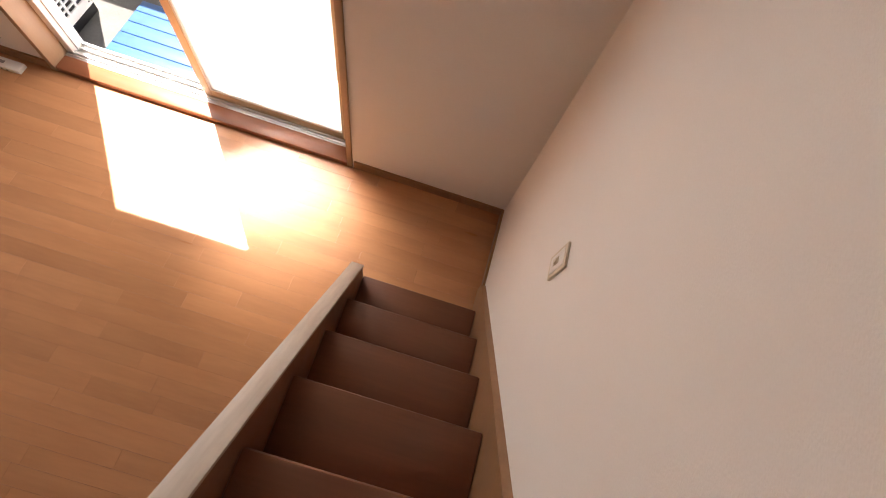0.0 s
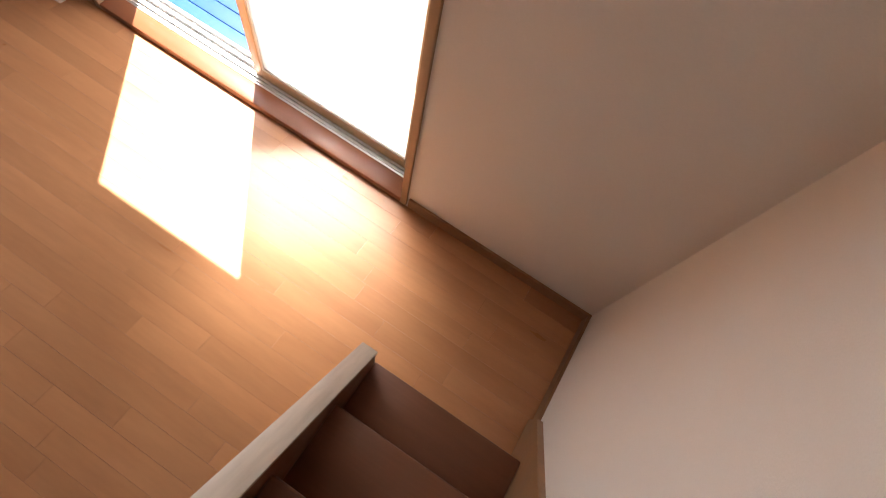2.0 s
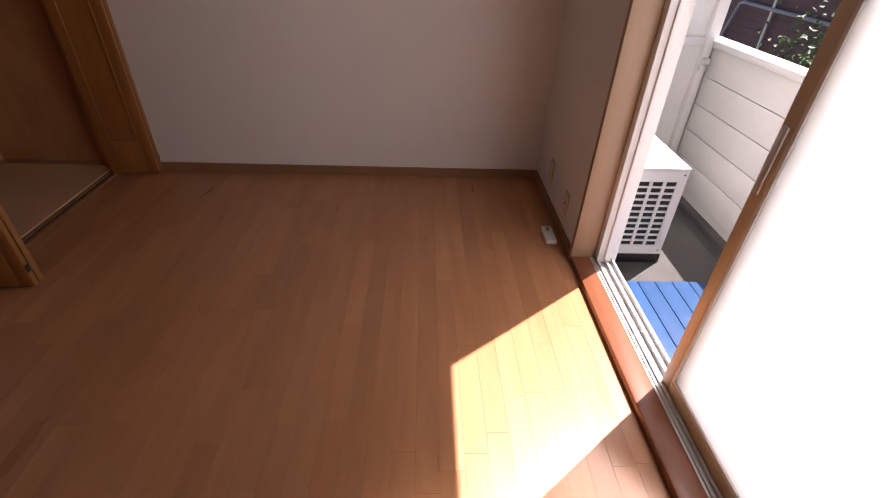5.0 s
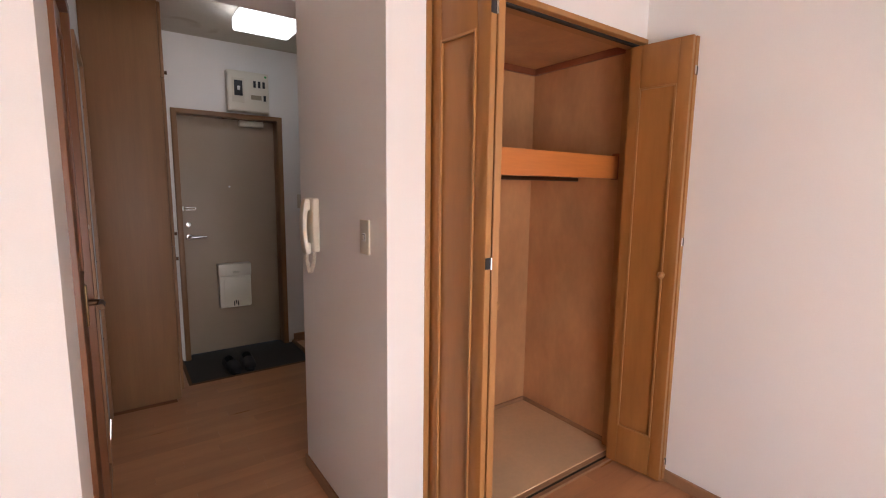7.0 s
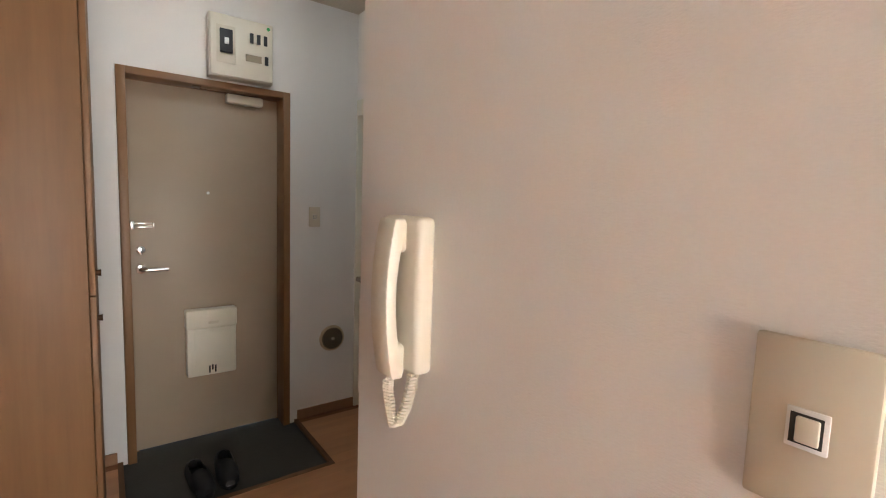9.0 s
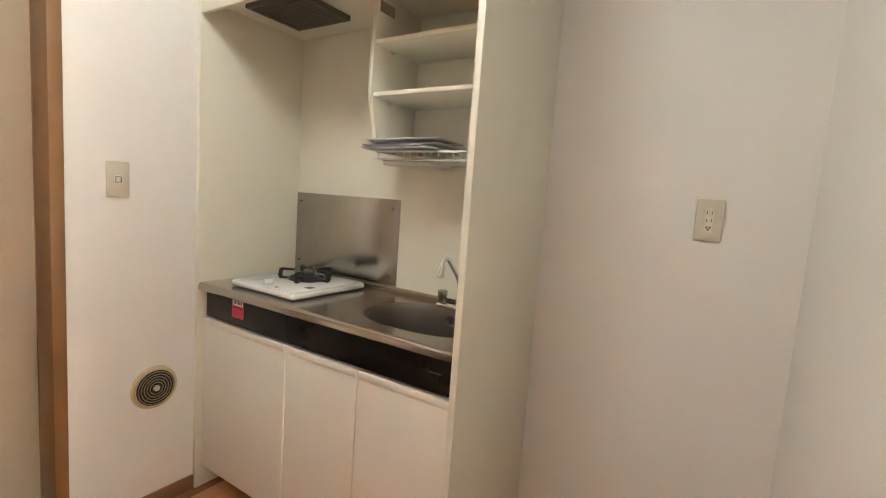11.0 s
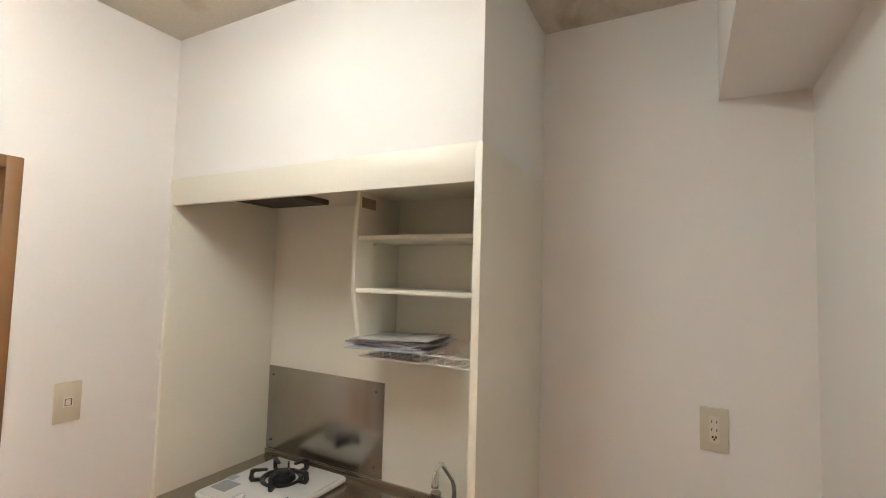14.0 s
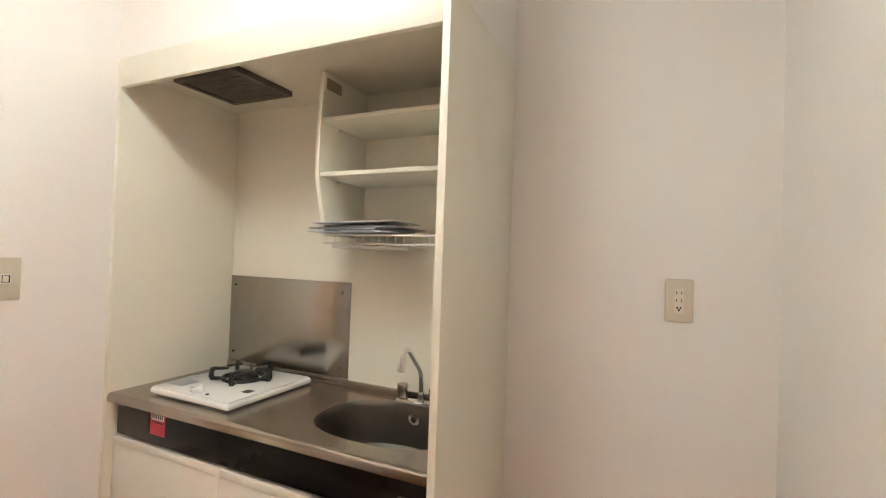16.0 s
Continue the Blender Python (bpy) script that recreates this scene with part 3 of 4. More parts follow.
def shrub(name, place, size, count, seed):
    rng = random.Random(seed)
    t = thing(name, place, "leafy green tree in front of the neighbouring house", "tree")
    x, y, z = place
    tr = tube([(x, y, z), (x + 0.05, y, z + size * 0.8), (x - 0.05, y + 0.03, z + size * 1.5)], 0.07)
    for k in range(7):
        a = k * 0.9
        tr = tube([(x, y, z + size * (0.6 + 0.1 * k)), (x + 0.4 * size * math.cos(a), y + 0.4 * size * math.sin(a), z + size * (1.0 + 0.1 * k)),
                   (x + 0.7 * size * math.cos(a + 0.2), y + 0.7 * size * math.sin(a + 0.2), z + size * (1.2 + 0.1 * k))], 0.025, 6, tr)
    part("trunk", tr, bark, t)
    verts, faces = [], []
    clumps = [(rng.gauss(0, 0.42), rng.gauss(0, 0.42), rng.gauss(0, 0.36), rng.uniform(0.10, 0.26)) for _ in range(70)]
    for k in range(count):
        cx, cy, cz, cr = clumps[rng.randrange(len(clumps))]
        p = Vector((x + size * (cx + rng.gauss(0, cr)), y + size * (cy + rng.gauss(0, cr)), z + size * (1.55 + cz + rng.gauss(0, cr))))
        u = Vector((rng.gauss(0, 1), rng.gauss(0, 1), rng.gauss(0, 0.6))).normalized()
        v = u.cross(Vector((rng.gauss(0, 1), rng.gauss(0, 1), rng.gauss(0, 1)))).normalized()
        l, w = rng.uniform(0.05, 0.10), rng.uniform(0.018, 0.035)
        i = len(verts)
        verts += [p, p + u * l * 0.5 + v * w + u.cross(v) * 0.01, p + u * l, p + u * l * 0.5 - v * w + u.cross(v) * 0.01]
        faces += [(i, i + 1, i + 2), (i, i + 2, i + 3)]
    me = bpy.data.meshes.new("crown")
    me.from_pydata([tuple(a - Vector(place)) for a in verts], [], faces)
    me.materials.append(leaf_green)
    ob = new("crown", me)
    ob.parent = t


shrub("tree", (-3.9, 7.6, GZ0), 1.42, 10000, 3)
shrub("tree", (-2.4, 7.3, GZ0), 1.48, 9000, 5)


# ---------------------------------------------------------------- stairs
def stairs():
    st = thing("stairs", (3.2, 1.2, 0), "steep dark brown wooden loft stairs with a pale capped side board", "stairs")
    rise, run, x0, x1 = 0.2375, 0.182, 2.917, W - 0.026
    for k in range(10):
        y, z = 2.030 - run * k, 0.160 + rise * k
        part("tread", box((x0, y - run - 0.034, z - 0.030), (x1, y, z), 0.006), stair_wood, st)
        part("riser", box((x0, y - 0.038, max(0.0, z - rise)), (x1, y - 0.026, z - 0.0305)), stair_wood, st)
    s = rise / run
    top = lambda y: 0.290 + s * (2.035 - y)  # noqa: E731
    e = 0.36
    part("side_board", prism([(2.031, 0.0), (2.031, 0.272), (e, top(e) - 0.018), (e, top(e) - 0.40), (1.80, 0.0)], "x", 2.870, 2.914), stair_wood, st, "brown side board")
    part("cap", prism([(2.035, 0.268), (2.035, 0.290), (e, top(e)), (e, top(e) - 0.022)], "x", 2.864, 2.918, bevel=0.002), cap_wood, st, "whitened wooden cap")
    sk = lambda y: 0.092 + s * (2.186 - y)  # noqa: E731
    part("wall_skirt", prism([(2.19, 0.0), (2.19, 0.087), (e, sk(e)), (e, sk(e) - 0.5), (1.80, 0.0)], "x", W - 0.024, W), skirt_wood, st, "brown skirt board along the wall")


stairs()


# ---------------------------------------------------------------- plates and small fixtures
def plate(name, place, along, out, label, category, kind):
    """A wall plate 70 x 120 mm. along: direction of its width, out: away from the wall."""
    u, o, z = Vector(along), Vector(out), Vector((0, 0, 1))
    rot = Matrix((u, z, o)).transposed().to_4x4()
    m = Matrix.Translation(place) @ rot
    t = thing(name, place, label, category)

    def add(pname, lo, hi, mat_, r=0.0, bm_label="", parent=None):
        b = box(lo, hi, r)
        bmesh.ops.transform(b, matrix=m, verts=b.verts)
        return part(pname, b, mat_, parent or t, bm_label)

    add("cover", (-0.035, -0.06, 0), (0.035, 0.06, 0.008), cream, 0.003, "cream plastic cover plate")
    if kind == "wide":
        add("inner_plate", (-0.024, -0.046, 0.007), (0.024, 0.046, 0.0095), white_paint, 0.001, "white inner plate")
        add("insert", (-0.009, -0.016, 0.010), (0.009, 0.016, 0.0125), ivory, 0.001)
        add("rocker", (-0.006, -0.011, 0.012), (0.006, 0.011, 0.0155), cream, 0.002, "small rocker")
    elif kind == "switch":
        add("insert", (-0.012, -0.014, 0.006), (0.012, 0.014, 0.0095), white_paint, 0.001)
        add("rocker", (-0.006, -0.009, 0.009), (0.0075, 0.009, 0.0125), ivory, 0.0015, "small ivory toggle")
        add("shadow_gap", (-0.0095, -0.0105, 0.0090), (0.0090, 0.0105, 0.0098), vinyl)
    elif kind == "socket":
        add("insert", (-0.0125, -0.036, 0.006), (0.0125, 0.036, 0.0095), ivory, 0.001)
        for zc in (0.022, 0.0):
            for xc in (-0.006, 0.006):
                add("slot", (xc - 0.001, zc - 0.004, 0.009), (xc + 0.001, zc + 0.004, 0.0100), dark)
        for xc, zc in ((-0.004, -0.020), (0.004, -0.020), (0.0, -0.026)):
            add("earth_hole", (xc - 0.0022, zc - 0.0028, 0.009), (xc + 0.0022, zc + 0.0028, 0.0100), dark)
    elif kind == "blank":
        add("insert", (-0.012, -0.036, 0.006), (0.012, 0.036, 0.0095), ivory, 0.001)
        add("jack", (-0.006, -0.008, 0.009), (0.006, 0.008, 0.0100), dark)
    return t


plate("light_switch", (W, 1.915, 1.175), (0, 1, 0), (-1, 0, 0), "cream light switch on the white wall by the stairs", "switch", "wide")
plate("light_switch", (C, -0.151, 1.215), (0, 1, 0), (1, 0, 0), "cream light switch on the wall beside the intercom", "switch", "switch")
plate("light_switch", (0.797, D, 1.256), (1, 0, 0), (0, 1, 0), "cream light switch between entrance door and kitchen", "switch", "switch")
plate("light_switch", (E, -1.10, 1.21), (0, 1, 0), (-1, 0, 0), "cream light switch between two corridor doors", "switch", "switch")
plate("wall_socket", (0.0, -1.068, 1.261), (0, 1, 0), (1, 0, 0), "cream double wall socket in the kitchen niche", "socket", "socket")
plate("wall_socket", (0.39, R, 0.21), (1, 0, 0), (0, -1, 0), "cream wall socket low on the window wall", "socket", "socket")
plate("aerial_socket", (0.74, R, 0.19), (1, 0, 0), (0, -1, 0), "cream aerial plate low on the window wall", "socket", "blank")


def floor_box():
    t = thing("floor_socket", (0.775, 2.578, 0), "grey floor socket with a raised white cover", "socket")
    part("cover", box((0.705, 2.550, 0.0), (0.85, 2.607, 0.028), 0.006), white_paint, t)
    part("insert", box((0.735, 2.547, 0.006), (0.82, 2.5515, 0.022), 0.001), cream, t)
    for x in (0.755, 0.785):
        part("slot", box((x, 2.5455, 0.010), (x + 0.004, 2.5485, 0.018)), dark, t)
    part("latch", box((0.72, 2.570, 0.0275), (0.76, 2.587, 0.030), 0.001), grey_print, t)


floor_box()


def intercom():
    x = C
    t = thing("intercom_phone", (C, -0.633, 1.1), "ivory intercom handset on a wall base with a coiled cord", "intercom")
    part("base", box((x, -0.697, 1.108), (x + 0.031, -0.593, 1.338), 0.009, seg=3), ivory, t)
    out = []
    for k in range(17):
        q = k / 16
        out.append((x + 0.066 - 0.013 * (2 * q - 1) ** 2, 1.098 + 0.237 * q))
    for k in range(17):
        q = 1 - k / 16
        out.append((x + 0.033 + 0.014 * max(0.0, 1 - (2.3 * q - 1.15) ** 2), 1.098 + 0.237 * q))
    b = prism(out, "y", -0.669, -0.619, bevel=0.006)
    b = box((x + 0.028, -0.665, 1.285), (x + 0.047, -0.623, 1.333), 0.008, b, 3)
    b = box((x + 0.028, -0.665, 1.100), (x + 0.047, -0.623, 1.150), 0.008, b, 3)
    part("handset", b, ivory, t, "ivory curved handset")
    coil = []
    loop = [(0.045, -0.642, 1.100), (0.042, -0.650, 1.075), (0.034, -0.655, 1.040), (0.028, -0.655, 1.012), (0.024, -0.645, 1.018), (0.022, -0.628, 1.050), (0.020, -0.618, 1.085), (0.018, -0.616, 1.112)]
    for k in range(240):
        f = k / 239 * (len(loop) - 1.001)
        a, q = Vector(loop[int(f)]), Vector(loop[int(f) + 1])
        c = a.lerp(q, f - int(f)) + Vector((x, 0, 0))
        thin = 0.3 if k < 12 or k > 228 else 1.0
        coil.append(c + Vector((0.0075 * math.cos(k * 1.05), 0.0075 * math.sin(k * 1.05), 0)) * thin)
    part("cord", tube(coil, 0.0022, 6), ivory, t, "ivory coiled cord")


intercom()


# ---------------------------------------------------------------- closet
def closet():
    x0, x1, yb, z1 = 0.045, 1.275, -0.722, 2.09
    inner = structure("closet_interior", box((x0 - 0.01, yb - 0.03, 0), (x1 + 0.01, yb, z1)), ply, "brown plywood lining of the open closet", "closet")
    part("side_lining", box((0.0, yb, 0), (x0, -0.1, z1)), ply, inner)
    part("side_lining", box((x1, yb, 0), (x1 + 0.055, -0.1, z1)), ply, inner)
    part("floor_board", box((x0, yb, 0), (x1, -0.055, 0.020)), ply_floor, inner, "pale closet floor board")
    part("ceiling_board", box((0.0, yb - 0.03, z1), (x1 + 0.05, -0.1, z1 + 0.012)), ply, inner)
    part("batten", boxes(((x0, yb, z1 - 0.035), (x1, yb + 0.02, z1)), ((x0, yb + 0.02, z1 - 0.035), (x0 + 0.02, -0.1, z1)), ((x1 - 0.02, yb + 0.02, z1 - 0.035), (x1, -0.1, z1)), r=0.002), red_wood, inner, "reddish ceiling batten")
    part("skirting", boxes(((x0, yb, 0.02), (x1, yb + 0.009, 0.045)), ((x0, yb + 0.009, 0.02), (x0 + 0.009, -0.1, 0.045)), r=0.001), skirt_wood, inner)
    part("shelf", box((x0, yb, 1.525), (x1, -0.13, 1.548)), ply, inner, "plywood closet shelf")
    part("fascia", box((x0, -0.13, 1.445), (x1, -0.105, 1.555), 0.002), fascia_wood, inner, "orange-brown shelf front")
    part("bracket", box((x0, -0.14, 1.44), (x0 + 0.03, -0.10, 1.57), 0.002), red_wood, inner)
    part("rod", cyl((x0, -0.375, 1.442), (x1, -0.375, 1.442), 0.010), bronze, inner, "dark hanging rod")
    trim = structure("closet_casing", box((V + 0.002, -0.1, 2.062), (1.272, 0.012, 2.085), 0.002), edge_wood, "golden brown wooden casing round the closet", "casing")
    part("jamb", box((1.272, -0.1, 0), (1.293, 0.004, 2.085), 0.002), edge_wood, trim)
    part("jamb", box((V, -0.1, 0), (V + 0.012, 0.012, 2.061), 0.002), edge_wood, trim)
    part("floor_track", boxes(((V + 0.012, -0.055, 0), (1.272, -0.035, 0.012)), ((V + 0.012, -0.015, 0), (1.272, 0.004, 0.012))), skirt_wood, trim)
    part("track_groove", box((V + 0.012, -0.035, 0), (1.272, -0.015, 0.004)), dark, trim, "dark sliding groove")
    part("head_track", box((V + 0.012, -0.04, 2.054), (1.272, -0.02, 2.062)), dark, trim, "dark head track")
    # folding door leaves; each leaf runs along its own y
    def leaf(name, a, b, knob=False, flip=1, hinge=0):
        L = Vector((b[0] - a[0], b[1] - a[1], 0))
        w, ang = L.length, math.atan2(L.y, L.x)
        t = thing(name, (0, 0, 0), "folded golden brown panelled closet door leaf", "door", "leaves of the closet's folding doors")
        z0, zt, th = 0.012, 2.04, 0.026
        core = part("core", boxes(((0, -th / 2 + 0.005, z0), (w, th / 2 - 0.005, zt))), door_wood, t)
        part("stile", boxes(((0, -th / 2, z0), (0.052, th / 2, zt)), r=0.003), door_wood, t)
        part("stile", boxes(((w - 0.052, -th / 2, z0), (w, th / 2, zt)), r=0.003), door_wood, t)
        part("rail", boxes(((0.052, -th / 2, z0), (w - 0.052, th / 2, z0 + 0.20)), r=0.003), door_wood, t)
        part("rail", boxes(((0.052, -th / 2, zt - 0.19), (w - 0.052, th / 2, zt)), r=0.003), door_wood, t)
        for s in (-1, 1):
            y = s * (th / 2 - 0.003)
            lo, hi = min(y, y + s * 0.009), max(y, y + s * 0.009)
            part("moulding", boxes(((0.052, lo, z0 + 0.20), (0.060, hi, zt - 0.19)), ((w - 0.060, lo, z0 + 0.20), (w - 0.052, hi, zt - 0.19)), ((0.060, lo, z0 + 0.20), (w - 0.060, hi, z0 + 0.208)),
                                   ((0.060, lo, zt - 0.198), (w - 0.060, hi, zt - 0.19)), r=0.0015), edge_wood, t, "raised moulding round the panel")
        if knob:
            y = flip * th / 2
            k = cyl((w - 0.05, y, 1.008), (w - 0.05, y + flip * 0.014, 1.008), 0.006)
            bmesh.ops.create_uvsphere(k, u_segments=16, v_segments=10, radius=0.016, matrix=Matrix.Translation((w - 0.05, y + flip * 0.022, 1.008)))
            part("knob", k, edge_wood, t, "small round wooden knob")
        part("edge_band", box((w - 0.0005, -th / 2 + 0.002, z0), (w + 0.001, th / 2 - 0.002, zt)), edge_wood, t)
        if hinge:
            for z in (1.90, 1.16, 0.10):
                h = part("hinge", box((w, -0.012, z - 0.018), (w + 0.003, 0.012, z + 0.018), 0.001), black_matt, t, "small dark hinge")
                part("pin", cyl((w + 0.004, 0.011 * hinge, z - 0.018), (w + 0.004, 0.011 * hinge, z + 0.018), 0.004, n=12), chrome, h)
        t.matrix_basis = pose(a[0], a[1], 0, 0, 0, math.degrees(ang))
        return t
    leaf("closet_door_leaf", (1.256, -0.01), (1.226, 0.250), False, 1, 1)
    leaf("closet_door_leaf", (1.150, -0.02), (1.193, 0.248), True, 1)
    leaf("closet_door_leaf", (0.077, -0.005), (0.077, 0.248), False, 1, -1)
    leaf("closet_door_leaf", (0.140, -0.02), (0.106, 0.246), True, -1)


closet()


# ---------------------------------------------------------------- corridor
def lever(t, origin, u, o, length, material, name="lever"):
    """A round-ended lever: neck out along o, bar along u."""
    p, u, o = Vector(origin), Vector(u), Vector(o)
    b = tube([p, p + o * 0.03, p + o * 0.042 + u * 0.012, p + o * 0.044 + u * 0.03, p + o * 0.042 + u * length], 0.0115, 12)
    return part(name, b, material, t)


def side_door():
    y0, y1, zt = -0.99, -0.30, 2.04
    d = thing("door_1", (E, -0.65, 0), "closed reddish brown wooden door with a lever handle", "door", kind="structure")
    fr = part("frame", boxes(((E - 0.014, y0, 0), (E + 0.08, y0 + 0.035, zt)), ((E - 0.014, y1 - 0.035, 0), (E + 0.08, y1, zt)), ((E - 0.014, y0 + 0.035, zt - 0.035), (E + 0.08, y1 - 0.035, zt)), r=0.003), shaded_door_wood, d, "wooden door frame")
    part("door_leaf", box((E + 0.012, y0 + 0.037, 0.008), (E + 0.045, y1 - 0.037, zt - 0.037), 0.002), shaded_door_wood, d)
    part("panel_moulding", boxes(((E + 0.004, y0 + 0.13, 1.05), (E + 0.013, y0 + 0.145, 1.9)), ((E + 0.004, y1 - 0.145, 1.05), (E + 0.013, y1 - 0.13, 1.9)), ((E + 0.004, y0 + 0.145, 1.885), (E + 0.013, y1 - 0.145, 1.9)),
                                 ((E + 0.004, y0 + 0.145, 1.05), (E + 0.013, y1 - 0.145, 1.065)), r=0.002), shaded_door_wood, d)
    part("handle_plate", box((E + 0.004, -0.925, 0.84), (E + 0.0125, -0.885, 1.0), 0.003), brass, d, "aged brass handle plate")
    lever(d, (E + 0.004, -0.905, 0.93), (0, 1, 0), (-1, 0, 0), 0.10, bronze)


side_door()


def bath_door():
    y0, y1, zt = -1.96, -1.30, 2.04
    d = thing("door_2", (E, -1.63, 0), "bathroom doorway with an aluminium inner frame and white door", "door", kind="structure")
    part("frame", boxes(((E - 0.012, y0, 0), (E + 0.1, y0 + 0.03, zt)), ((E - 0.012, y1 - 0.03, 0), (E + 0.1, y1, zt)), ((E - 0.012, y0 + 0.03, zt - 0.03), (E + 0.1, y1 - 0.03, zt)), r=0.003), skirt_wood, d, "brown wooden frame")
    part("metal_frame", boxes(((E + 0.004, y0 + 0.03, 0), (E + 0.09, y0 + 0.055, zt - 0.03)), ((E + 0.004, y1 - 0.055, 0), (E + 0.09, y1 - 0.03, zt - 0.03)), ((E + 0.004, y0 + 0.055, zt - 0.055), (E + 0.09, y1 - 0.055, zt - 0.03)),
                              ((E + 0.004, y0 + 0.055, 0), (E + 0.09, y1 - 0.055, 0.03)), r=0.002), dull_alu, d, "bare aluminium inner frame")
    leaf = part("door_leaf", box((E + 0.03, y0 + 0.056, 0.031), (E + 0.06, y1 - 0.056, zt - 0.056), 0.002), alu_white, d, "white bathroom door leaf")
    part("strike_plate", box((E + 0.0, -1.375, 1.05), (E + 0.0045, -1.358, 1.13), 0.001), chrome, d)
    for z in (0.5, 0.95, 1.35, 1.8):
        part("screw", cyl((E + 0.0045, y0 + 0.042, z), (E + 0.001, y0 + 0.042, z), 0.005, n=10), dark, d)


bath_door()


def shoe_cabinet():
    x0, x1, y0, y1, zt = 1.873, E - 0.002, -2.42, -2.015, 2.44
    c = thing("shoe_cabinet", (2.06, -2.2, 0), "tall plain brown veneer shoe cabinet beside the entrance", "cabinet")
    part("side_panel", box((x0 + 0.002, y1 - 0.018, 0.0), (x1, y1, zt), 0.0015), cabinet_wood, c)
    part("side_panel", box((x0 + 0.002, y0, 0.0), (x1, y0 + 0.018, zt), 0.0015), cabinet_wood, c)
    part("back", box((x1 - 0.01, y0 + 0.018, 0), (x1, y1 - 0.018, zt)), cabinet_wood, c)
    part("top", box((x0, y0, zt), (x1, y1, H)), cabinet_wood, c)
    part("plinth", box((x0 + 0.03, y0 + 0.018, 0), (x0 + 0.045, y1 - 0.018, 0.06)), frame_brown, c)
    for z0, z1, kz in ((0.06, 1.00, 0.92), (1.005, 2.02, 1.08), (2.025, 2.455, 2.06)):
        d = part("door", box((x0 - 0.018, y0 + 0.002, z0), (x0, y1 - 0.002, z1), 0.002), cabinet_wood, c)
        part("knob", cyl((x0 - 0.018, y1 - 0.03, kz), (x0 - 0.034, y1 - 0.03, kz), 0.009, 0.012, n=16), bronze, d, "small dark knob")


shoe_cabinet()


def entrance_door():
    x0, x1, zt, yf = 0.947, 1.766, 1.963, D
    d = thing("door_3", (1.37, D, 0), "beige steel entrance door in a dark brown frame", "door", kind="structure")
    part("frame", boxes(((x0 - 0.0, yf - 0.14, -0.018), (x0 + 0.038, yf + 0.014, zt)), ((x1 - 0.038, yf - 0.14, -0.018), (x1, yf + 0.014, zt)), ((x0 + 0.038, yf - 0.14, zt - 0.035), (x1 - 0.038, yf + 0.014, zt)), r=0.003), frame_brown, d, "dark brown door frame")
    part("stop", boxes(((x0 + 0.038, yf - 0.14, -0.018), (x0 + 0.052, yf - 0.11, zt - 0.035)), ((x1 - 0.052, yf - 0.14, -0.018), (x1 - 0.038, yf - 0.11, zt - 0.035)), ((x0 + 0.052, yf - 0.14, zt - 0.05), (x1 - 0.052, yf - 0.11, zt - 0.035))), frame_brown, d)
    yl = yf - 0.108
    leaf = part("door_leaf", box((x0 + 0.041, yl - 0.03, -0.012), (x1 - 0.041, yl, zt - 0.038), 0.002), door_paint, d)
    # closer
    cl = part("door_closer", box((1.08, yl, 1.875), (1.27, yl + 0.055, 1.922), 0.008), ivory, d, "cream door closer")
    part("arm", boxes(((1.10, yl + 0.02, 1.922), (1.43, yl + 0.036, 1.930)), ((1.40, yl + 0.012, 1.925), (1.44, yl + 0.10, 1.938)), r=0.002), bronze, cl)
    part("valve", cyl((1.17, yl + 0.03, 1.866), (1.17, yl + 0.03, 1.878), 0.01), chrome, cl)
    # mail box
    mb = part("mail_box", box((1.236, yl, 0.360), (1.486, yl + 0.062, 0.705), 0.010), ivory, d, "cream plastic mail box")
    part("lid", box((1.232, yl - 0.0, 0.630), (1.490, yl + 0.070, 0.735), 0.008), ivory, mb)
    part("window", box((1.274, yl + 0.060, 0.420), (1.449, yl + 0.0645, 0.610), 0.002), ivory, mb)
    part("latch", box((1.329, yl + 0.068, 0.655), (1.379, yl + 0.074, 0.670), 0.002), cream, mb)
    for x, z in ((1.346, 0.395), (1.361, 0.410), (1.376, 0.395)):
        part("slot", box((x - 0.004, yl + 0.0615, z - 0.02), (x + 0.004, yl + 0.0640, z + 0.02)), dark, mb)
    # handles
    part("rosette", cyl((1.681, yl, 0.970), (1.681, yl + 0.010, 0.970), 0.024, bevel=0.002), chrome, d)
    lever(d, (1.681, yl + 0.004, 0.970), (-1, 0, 0), (0, 1, 0), 0.12, chrome, "lever")
    part("lock", cyl((1.681, yl, 1.071), (1.681, yl + 0.012, 1.071), 0.021, bevel=0.003), chrome, d)
    part("thumb_turn", box((1.677, yl + 0.012, 1.045), (1.685, yl + 0.026, 1.071), 0.002), chrome, d)
    part("door_guard", boxes(((1.626, yl, 1.185), (1.7061, yl + 0.012, 1.193)), ((1.626, yl, 1.205), (1.7061, yl + 0.012, 1.213)), ((1.618, yl, 1.185), (1.6262, yl + 0.012, 1.213)), ((1.706, yl, 1.178), (1.728, yl + 0.022, 1.220)), r=0.002), chrome, d, "chrome door guard")
    # white enamel disc paints in the daylight that shines through the peephole
    part("peephole", cyl((1.362, yl, 1.377), (1.362, yl + 0.006, 1.377), 0.008, n=16), enamel, d)


entrance_door()


